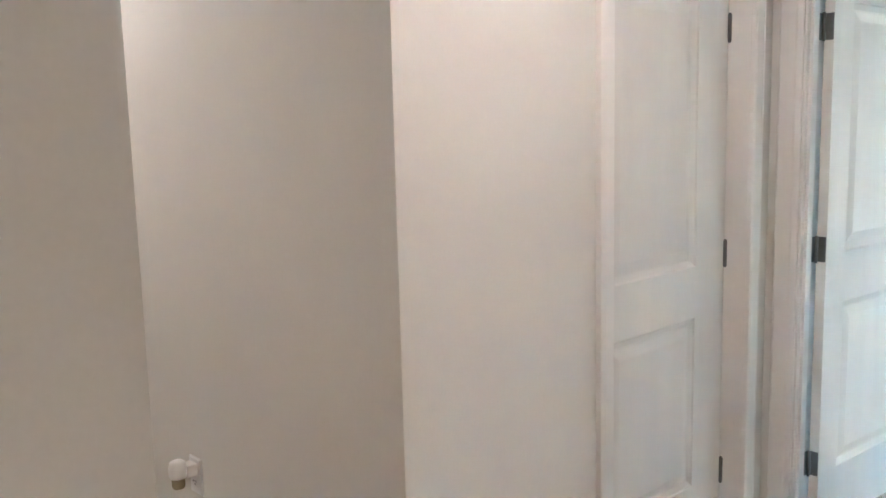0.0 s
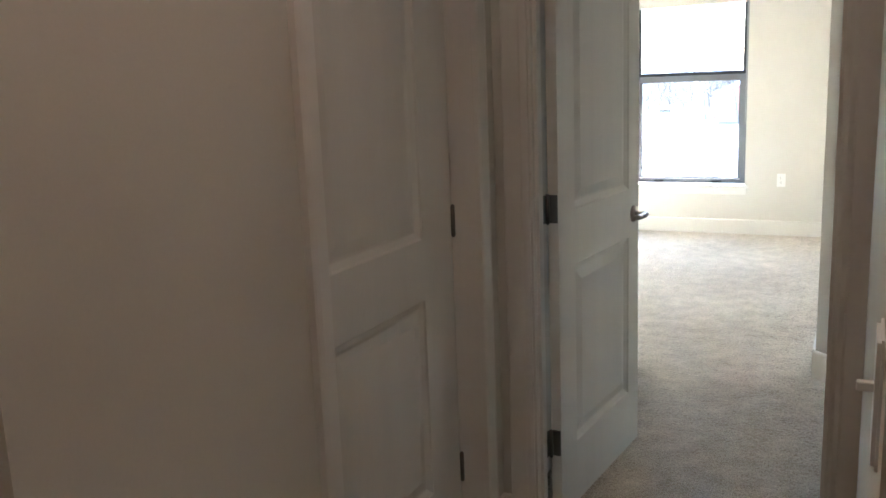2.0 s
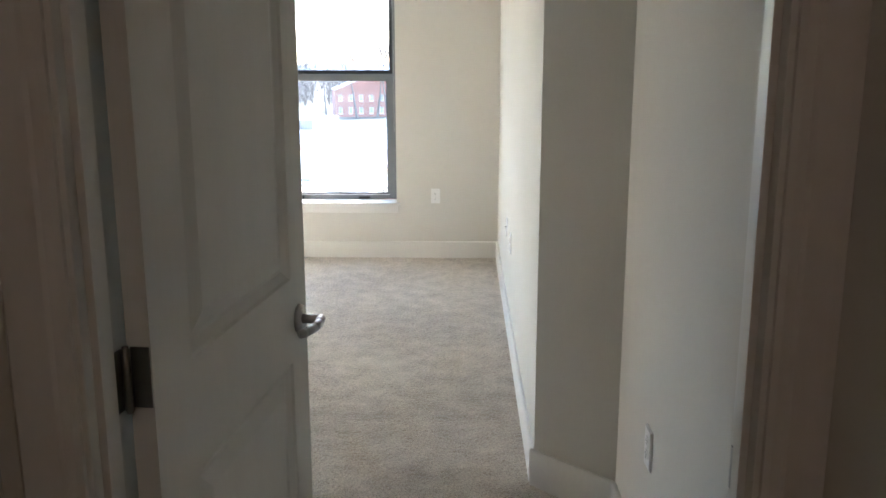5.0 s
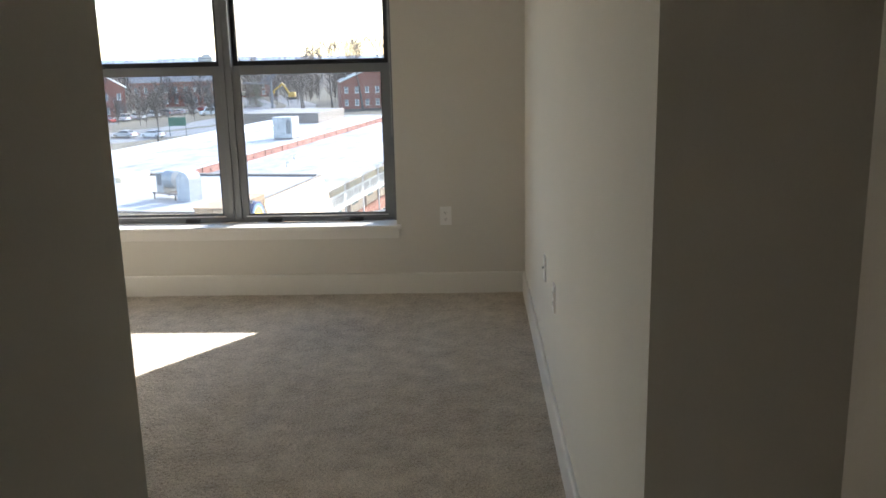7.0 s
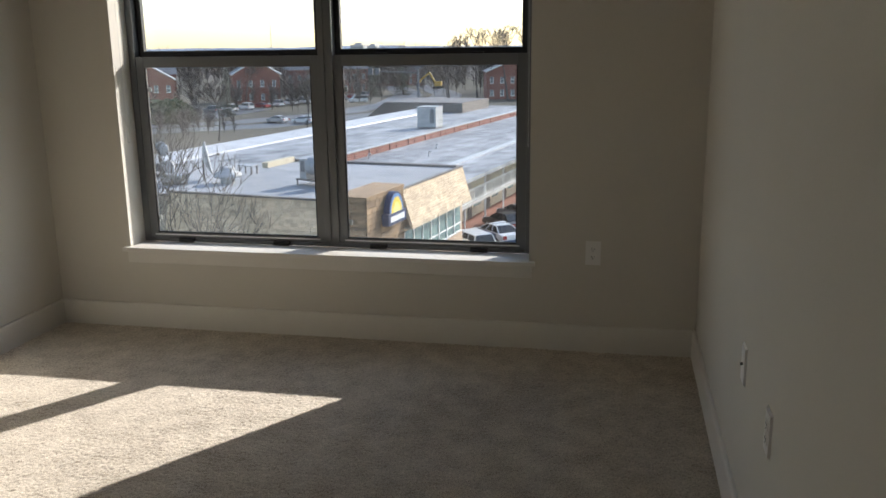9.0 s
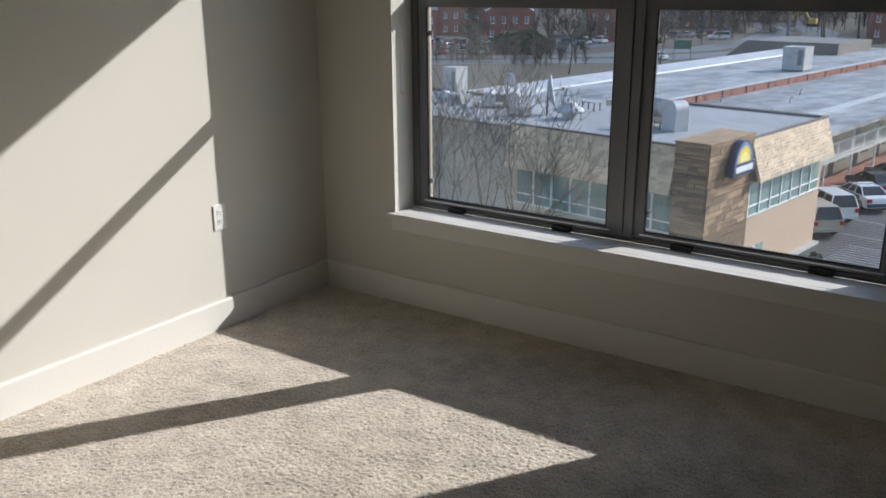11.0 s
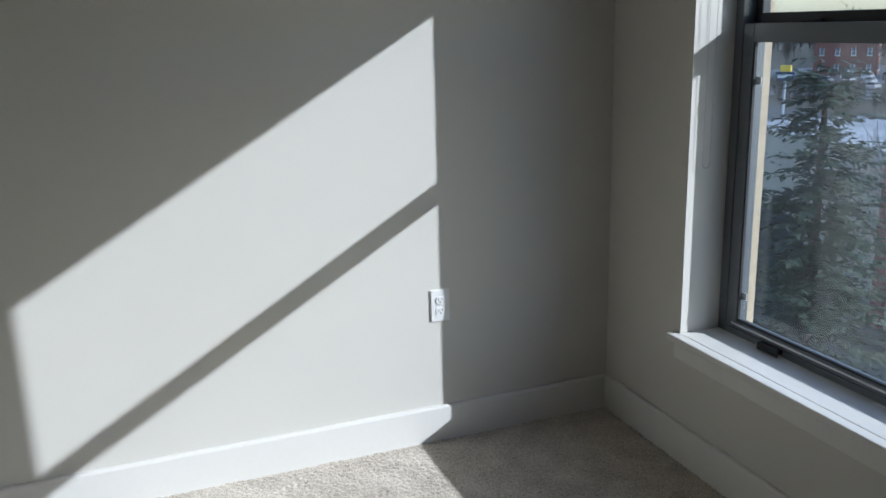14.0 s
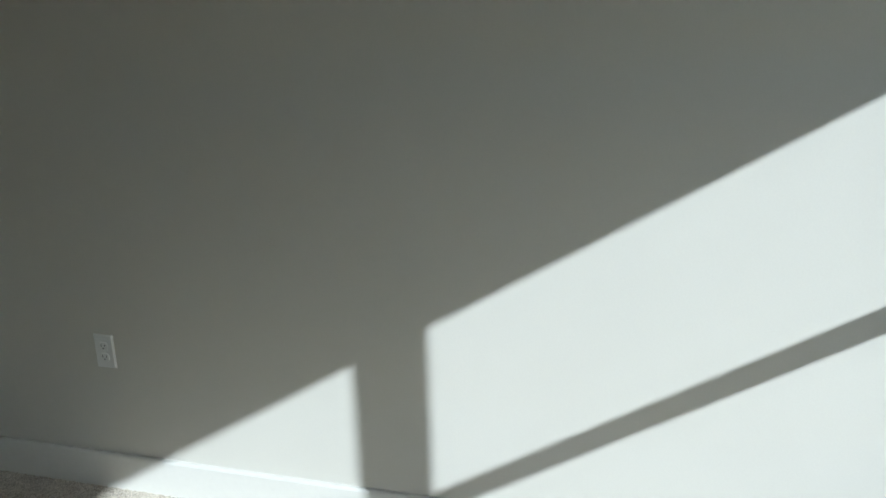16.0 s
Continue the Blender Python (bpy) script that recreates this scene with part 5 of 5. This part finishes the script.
line = [(-330, 96), (-200, 110), (-140, 122), (-98, 138), (-70, 160), (-56, 190), (-52, 225), (-58, 270), (-78, 330), (-110, 400)]
structure("verge", boxes((-420, 60, 100, 520, GZ, GZ + 0.02)), GRASS, "brown winter grass along the highway", "grass")
ribbon("road", line, 22, GZ + 0.05, ROAD, "grey multi-lane highway bending into the distance", "road")
ribbon("median", line, 3.2, GZ + 0.10, GRASS, "brown grass median of the highway", "grass")
structure("car_park", boxes((-190, -84, 172, 205, GZ + 0.03, GZ + 0.08), (-190, -100, 150, 172, GZ + 0.03, GZ + 0.08)), ROAD, "asphalt car park before the brick houses", "road")


def brick_house(m, w, d, h, label, gable=True, mat=None, storeys=2):
    """Front along local -y."""
    b = thing("brick_house", label, "building", m, "brick houses")
    mat = mat or BRICK
    part("wall", boxes((-w / 2, w / 2, -d / 2, d / 2, 0, h)), mat, b)
    rh = min(w, d) * 0.32
    bm = bmesh.new()
    if gable:
        pts = [(-w / 2 - 0.4, h), (w / 2 + 0.4, h), (0, h + rh)]
        lo = [bm.verts.new((x, -d / 2 - 0.4, z)) for x, z in pts]
        hi = [bm.verts.new((x, d / 2 + 0.4, z)) for x, z in pts]
    else:
        pts = [(-d / 2 - 0.4, h), (d / 2 + 0.4, h), (0, h + rh)]
        lo = [bm.verts.new((-w / 2 - 0.4, y, z)) for y, z in pts]
        hi = [bm.verts.new((w / 2 + 0.4, y, z)) for y, z in pts]
    bm.faces.new(lo); bm.faces.new(hi[::-1])
    for i in range(3):
        bm.faces.new((lo[i], lo[(i + 1) % 3], hi[(i + 1) % 3], hi[i]))
    part("roof", bm, SLATE, b)
    if gable:
        bm = bmesh.new()
        for y in (-d / 2 - 0.45,):
            bm.faces.new([bm.verts.new(c) for c in ((-w / 2, y, h), (w / 2, y, h), (0, y, h + rh * 0.94))])
        part("gable", bm, mat, b)
        bm = bmesh.new()
        for s in (-1, 1):
            tube(bm, (s * (w / 2 + 0.4), -d / 2 - 0.5, h), (0, -d / 2 - 0.5, h + rh), 0.22, seg=4)
        part("barge_board", bm, WFRAME, b)
    nx = max(2, int(w / 3.0))
    for s in range(storeys):
        z = 1.1 + s * (h - 0.6) / storeys
        for i in range(nx):
            x = -w / 2 + w * (i + 0.5) / nx
            for face in (0, 1):
                if face and i >= max(2, int(d / 3.0)):
                    continue
                if face == 0:
                    pb, fb = (x - 0.45, x + 0.45, -d / 2 - 0.06, -d / 2, z, z + 1.7), (x - 0.6, x + 0.6, -d / 2 - 0.16, -d / 2, z - 0.2, z)
                else:
                    y = -d / 2 + d * (i + 0.5) / max(2, int(d / 3.0))
                    pb, fb = (w / 2, w / 2 + 0.06, y - 0.45, y + 0.45, z, z + 1.7), (w / 2, w / 2 + 0.16, y - 0.6, y + 0.6, z - 0.2, z)
                win = part("window", boxes(pb), SLATE, b)
                part("sill", boxes(fb), WFRAME, win)
                if face == 0:
                    part("window_frame", boxes((x - 0.5, x - 0.38, -d / 2 - 0.09, -d / 2 - 0.06, z, z + 1.7), (x + 0.38, x + 0.5, -d / 2 - 0.09, -d / 2 - 0.06, z, z + 1.7), (x - 0.38, x + 0.38, -d / 2 - 0.09, -d / 2 - 0.06, z + 0.8, z + 0.9)), WFRAME, win)
    return b


brick_house(pose(-141, 181, GZ, 0, 0, 38), 24, 13, 8.0, "long two-storey red brick house with white sills", False)
brick_house(pose(-163, 169, GZ, 0, 0, 40), 14, 13, 8.2, "red brick house with white gable boards", True)
brick_house(pose(-118, 203, GZ, 0, 0, 34), 12, 16, 7.6, "red brick gabled house behind evergreens", True)
brick_house(pose(-140, 222, GZ, 0, 0, 34), 34, 13, 8.2, "long red brick house with slate roof", False)
brick_house(pose(-101, 232, GZ, 0, 0, 28), 13, 16, 8.0, "red brick gabled house by the car park", True)
brick_house(pose(-98, 285, GZ, 0, 0, 25), 28, 14, 8.0, "far red brick house with slate roof", False)
brick_house(pose(-25, 255, GZ, 0, 0, 12), 24, 16, 7.8, "red brick house with white gable boards beyond the motel", True, BRICK)
brick_house(pose(6, 275, GZ, 0, 0, 12), 34, 14, 7.4, "long red brick house beyond the motel", False, BRICK)
brick_house(pose(-88, 345, GZ, 0, 0, 10), 22, 12, 6.0, "low far brick building beside the road", False)

# parked and driving cars, far off
rng = random.Random(11)
models = [car(pose(-122 + 3.2 * i, 166 + 2.2 * i, GZ + 0.08, 0, 0, 38), CP[k], lab, s, "cars in the car park") for i, (k, s, lab) in enumerate((
    ("silver", "sedan", "silver sedan in the far car park"), ("white", "suv", "white wagon in the far car park"), ("red", "sedan", "red sedan in the far car park"), ("grey", "suv", "grey wagon in the far car park")))]
for i in range(36):
    row, k = divmod(i, 12)
    base = Vector((-136 + k * 3.6 - row * 7.0, 130 + k * 2.4 + row * 13.0))
    if rng.random() < 0.85:
        copy_thing(rng.choice(models), pose(base.x, base.y, GZ + 0.08, 0, 0, 28 + rng.uniform(-4, 4)))
for i in range(14):
    copy_thing(rng.choice(models), pose(-96 + i * 1.6, 176 + i * 6.0, GZ + 0.05, 0, 0, 60 + rng.uniform(-8, 8)))
car(pose(-60, 162, GZ + 0.06, 0, 0, 70), CP["white"], "white sedan on the highway", "sedan", "cars on the road")
car(pose(-66, 163, GZ + 0.06, 0, 0, 70), CP["silver"], "silver sedan on the highway", "sedan", "cars on the road")
car(pose(-52.5, 201, GZ + 0.06, 0, 0, -40), CP["red"], "red sedan on the highway", "sedan", "cars on the road")
car(pose(-69, 229, GZ + 0.06, 0, 0, 120), CP["white"], "white delivery van on the highway", "van", "cars on the road")


def woods(name, rows, seed, label):
    """A far belt of leafless trees, too many to count."""
    rng = random.Random(seed)
    bm = bmesh.new()
    for x0, x1, y0, y1, n, h in rows:
        for _ in range(n):
            p = Vector((rng.uniform(x0, x1), rng.uniform(y0, y1), GZ))
            hh = h * rng.uniform(0.7, 1.2)
            tube(bm, p, p + Vector((0, 0, hh * 0.45)), hh * 0.008, hh * 0.005, 4, False)
            for k in range(46):
                a = rng.uniform(0, 2 * math.pi)
                s = p + Vector((0, 0, hh * rng.uniform(0.10, 0.6)))
                e = s + Vector((math.cos(a) * rng.uniform(0.3, 1), math.sin(a) * rng.uniform(0.3, 1), rng.uniform(0.2, 1.1))) * hh * 0.42
                w = Vector((-math.sin(a), math.cos(a), 0.2)) * hh * rng.uniform(0.010, 0.026)
                bm.faces.new([bm.verts.new(s - w * 0.5), bm.verts.new(s + w * 0.5), bm.verts.new(e)])
                for _k in range(3):
                    m_ = s.lerp(e, rng.uniform(0.35, 1))
                    e2 = m_ + Vector((rng.uniform(-1, 1), rng.uniform(-1, 1), rng.uniform(0.1, 1))) * hh * 0.13
                    bm.faces.new([bm.verts.new(m_ - w * 0.5), bm.verts.new(m_ + w * 0.5), bm.verts.new(e2)])
    ob = part(name, bm, TWIG)
    return tagged(ob, label, "woods", kind="stuff")


woods("far_woods", [(-420, 120, 330, 430, 420, 15), (-130, 40, 262, 330, 150, 13), (-300, -160, 190, 330, 200, 14), (20, 130, 240, 420, 60, 15), (-120, -60, 190, 250, 40, 9)], 21, "grey-brown leafless woods in the distance")
woods("roadside_scrub", [(-150, -84, 106, 124, 190, 4.0), (-100, -64, 128, 150, 40, 5.0)], 22, "leafless scrub and small trees along the highway")
for i, (x, y, h, sd) in enumerate(((-62, 128, 9.0, 31), (-49, 134, 8.5, 32), (-76, 122, 8, 33), (-19, 236, 19.5, 34), (-28, 238, 19.5, 35), (-42, 222, 14, 36), (-8, 240, 20, 37), (-23, 246, 20, 41), (-13, 249, 20.5, 42), (-3, 244, 19, 43), (-33, 246, 18, 44), (-45, 240, 17.5, 45), (-38, 246, 18.5, 46), (3, 240, 19, 47), (-110, 176, 12, 39), (-92, 205, 12, 40))):
    bare_tree(pose(x, y, GZ, 0, 0, 50 * i), sd, h, 1, "bare spreading winter tree beside the highway", 4, TWIG, "roadside trees", 0.065)


def ridge(name, y, h, seed, mat, label):
    bm = bmesh.new()
    prev = None
    for i in range(121):
        x = -2400 + i * 40
        z = h * (0.75 + 0.35 * noise.noise(Vector((i * 0.07, seed, 0))) + 0.12 * noise.noise(Vector((i * 0.6, seed, 3))))
        row = [bm.verts.new((x, y, GZ)), bm.verts.new((x, y + 160, GZ + z))]
        if prev:
            bm.faces.new((prev[0], row[0], row[1], prev[1]))
        prev = row
    return tagged(part(name, bm, mat), label, "hills", kind="structure")


# Distance haze is put into the hills' blue-grey base colour.
HILL = mottled("hazed_far_hills", (0.20, 0.25, 0.33), (0.27, 0.32, 0.40), 0.004, 0.05, 1.0, 0, 0)
WOODHILL = mottled("wooded_slope", (0.085, 0.075, 0.07), (0.14, 0.12, 0.11), 0.02, 0.25, 1.0, 0, 0)
ridge("backdrop_woods", 430, 12.5, 4.0, WOODHILL, "dark wooded rise before the horizon")
ridge("backdrop_hills", 3000, 34, 9.0, HILL, "hills along the horizon with distance haze painted blue-grey")


def far_tower(m, w, h):
    t = thing("far_tower", "pale far tower block on the horizon", "building", m, "far towers")
    part("wall", boxes((-w / 2, w / 2, -w / 2, w / 2, 0, h)), CONCRETE, t)
    part("roof", boxes((-w / 4, w / 4, -w / 4, w / 4, h, h + 3)), CONCRETE, t)
    for k in range(6):
        part("window_band", boxes((-w / 2 + 1, w / 2 - 1, -w / 2 - 0.2, -w / 2, h * (0.12 + 0.14 * k), h * (0.17 + 0.14 * k))), SLATE, t)
    return t


far_tower(pose(-350, 1150, GZ), 18, 21)
far_tower(pose(-338, 1180, GZ), 14, 19.5)


def radio_mast():
    t = thing("radio_mast", "thin red and white radio mast far away", "mast", pose(-560, 1350, GZ))
    bm = bmesh.new()
    tube(bm, (0, 0, 0), (0, 0, 62), 0.7, 0.35, 6)
    part("mast", bm, CONCRETE, t)
    bm = bmesh.new()
    for s in (-1, 1):
        tube(bm, (0, 0, 45), (s * 22, 0, 0), 0.12, seg=3)
    part("guy_wires", bm, CONCRETE, t)
    return t


radio_mast()


def traffic_signal():
    t = thing("traffic_signal", "dark mast-arm traffic signal over the highway", "traffic signal", pose(-50, 222, GZ))
    bm = bmesh.new()
    tube(bm, (0, 0, 0), (0, 0, 9.2), 0.42, 0.3, 8)
    part("pole", bm, SLATE, t)
    bm = bmesh.new()
    tube(bm, (0, 0, 8.4), (-13, -2, 8.9), 0.26, 0.16, 6)
    part("arm", bm, SLATE, t)
    for x in (-12.5, -10.6):
        part("signal_head", boxes((x - 0.6, x + 0.6, -2.4, -1.7, 7.9, 9.6)), SLATE, t)
    return t


traffic_signal()


def road_sign():
    t = thing("road_sign", "green highway sign on two posts", "road sign", pose(-56, 165, GZ, 0, 0, 8))
    part("panel", boxes((-1.7, 1.7, -0.06, 0.0, 2.0, 3.7)), SIGNGREEN, t)
    for x in (-1.6, 1.6):
        part("post", boxes((x - 0.08, x + 0.08, 0.0, 0.16, 0, 4.2)), SLATE, t)
    return t


road_sign()


def pole_sign():
    t = thing("pole_sign", "blue motel pole sign with a pale bar", "sign", pose(-55.9, 52.0, GZ, 0, 0, 30))
    bm = bmesh.new()
    tube(bm, (0, 0, 0), (0, 0, 9.14), 0.14, 0.12, 10)
    part("pole", bm, PALE_METAL, t)
    part("panel", boxes((-0.75, 0.75, -0.17, 0.17, 9.14, 9.84), bevel=0.03), BLUE, t)
    part("panel_bar", boxes((-0.62, 0.62, -0.18, -0.17, 9.34, 9.64)), WHITEP, t, "plain pale bar in place of lettering")
    part("sun_panel", boxes((-0.45, 0.45, -0.14, 0.14, 9.86, 10.39), bevel=0.05), YELLOW, t, "yellow upper panel")
    return t


pole_sign()


def excavator():
    e = thing("excavator", "yellow excavator with raised arm behind the roofs", "excavator", pose(-50, 248, GZ + 3.0) @ Matrix.Scale(0.62, 4))
    part("cab", boxes((-1.6, 1.6, -1.4, 1.4, 1.2, 3.4), bevel=0.15), YELLOWPAINT, e)
    part("track", boxes((-2.2, 2.2, -1.6, -0.9, 0, 1.1), bevel=0.2), TYRE, e)
    part("track", boxes((-2.2, 2.2, 0.9, 1.6, 0, 1.1), bevel=0.2), TYRE, e)
    bm = bmesh.new()
    tube(bm, (-1.2, 0, 2.6), (-4.2, 0, 7.4), 0.55, 0.5, 6)
    tube(bm, (-4.2, 0, 7.4), (-8.6, 0, 4.2), 0.5, 0.35, 6)
    part("boom", bm, YELLOWPAINT, e)
    part("bucket", boxes((-9.4, -8.2, -0.7, 0.7, 2.9, 4.2), bevel=0.15), YELLOWPAINT, e)
    return e


excavator()


# ---- stones of the pier, bricks beside the window ----
def pier_stones():
    rng = random.Random(17)
    shapes = []
    for k in range(8):
        bm = boxes((-0.5, 0.5, 0, 1, -0.5, 0.5))
        for v in bm.verts:
            v.co += Vector((rng.uniform(-0.03, 0.03), 0, rng.uniform(-0.07, 0.07)))
            if v.co.y < 0.5:
                v.co.y -= rng.uniform(0.0, 0.5)
        me = bpy.data.meshes.new("stone")
        bm.to_mesh(me)
        bm.free()
        me.materials.append(STONE)
        shapes.append(me)
    rest = bmesh.new()
    count = 0
    for face in ("v", "u"):
        a0, a1 = (4.96, 9.4) if face == "v" else (1.80, 3.44)
        z = -5.46
        while z > GZ + 1.0:
            hgt = rng.choice((0.16, 0.22, 0.28, 0.34) if face == "v" else (0.12, 0.16, 0.22))
            a = a0
            while a < a1 - 0.02:
                ln = min(rng.uniform(0.35, 1.0), a1 - a)
                c, zz = a + ln / 2, z - hgt / 2
                if face == "v":
                    m = Matrix.Translation((-(1.80 - 5) + 0.045, c - 16, zz)) @ Matrix.Rotation(radians(90), 4, 'Z')
                else:
                    m = Matrix.Translation((-(c - 5), 4.96 - 16 - 0.045, zz))
                m = m @ Matrix.Diagonal((ln - 0.025, 0.06, hgt - 0.02, 1))
                if count < 290 and z > -9.6:
                    ob = new("stone", rng.choice(shapes))
                    ob.parent = PIER
                    ob.matrix_local = m
                    count += 1
                else:
                    k = len(rest.verts)
                    rest.from_mesh(rng.choice(shapes))
                    rest.verts.ensure_lookup_table()
                    bmesh.ops.transform(rest, matrix=m, verts=rest.verts[k:])
                a += ln
            z -= hgt
    ob = part("stonework", rest, STONE, PIER, "rough tan ledge stones")
    ob["kind"] = "stuff"


pier_stones()


def window_bricks():
    """The brick jambs that show past the glass edge."""
    wall = bpy.data.objects["wall_outer"]
    rng = random.Random(9)
    red = plain("red_brick_piece", (0.36, 0.12, 0.08), 0.85)
    shapes = []
    for mat in (FACADE, red):
        bm = boxes((-0.006, 0.0, 0.282, 0.398, 0.0, 0.060))
        bmesh.ops.bevel(bm, geom=list(bm.edges), offset=0.0025, segments=1, affect='EDGES')
        me = bpy.data.meshes.new("brick")
        bm.to_mesh(me)
        bm.free()
        me.materials.append(mat)
        shapes.append(me)
    for i in range(26):
        z = WZ0 - 0.14 + i * 0.070
        for side in (0, 1):
            ob = new("brick", shapes[1 if (i == 11 and side == 0) else 0])
            ob.parent = wall
            x = EX0 + rng.uniform(0.0, 0.004) + (0.012 if i == 11 and side == 0 else 0) if side == 0 else EX1 + 0.006 - rng.uniform(0, 0.004)
            ob.location = (x, 0, z)


window_bricks()


# ---- hall planks ----
def hall_planks():
    deck = tagged(new("hall_floor"), "honey oak plank floor in the hall", "wood floor", kind="structure")
    rng = random.Random(5)
    shapes = {}
    width = 0.083
    for zone_x0, zone_x1, zone_y0, zone_y1 in ((XB, XH, YA, -5.602), (2.2, 4.9, -9.2, YA)):
        x = zone_x0
        while x < zone_x1 - 0.005:
            w = min(width, zone_x1 - x)
            y = zone_y0 - rng.random() * 0.9 * (zone_y0 < YA)
            while y < zone_y1:
                ln = min(rng.choice((0.7, 0.95, 1.2)), zone_y1 - y)
                if ln < 0.02:
                    break
                key = (round(w, 3), round(ln, 3))
                if key not in shapes:
                    bm = boxes((0.0006, w - 0.0006, 0.0006, ln - 0.0006, -0.012, 0.0))
                    top = [e for e in bm.edges if all(abs(v.co.z) < 1e-6 for v in e.verts)]
                    bmesh.ops.bevel(bm, geom=top, offset=0.0012, segments=1, affect='EDGES')
                    me = bpy.data.meshes.new("plank")
                    bm.to_mesh(me)
                    bm.free()
                    me.materials.append(WOODF)
                    shapes[key] = me
                ob = new("plank", shapes[key])
                ob.location = (x, y, 0)
                ob.parent = deck
                y += ln
            x += width
    return deck


hall_planks()
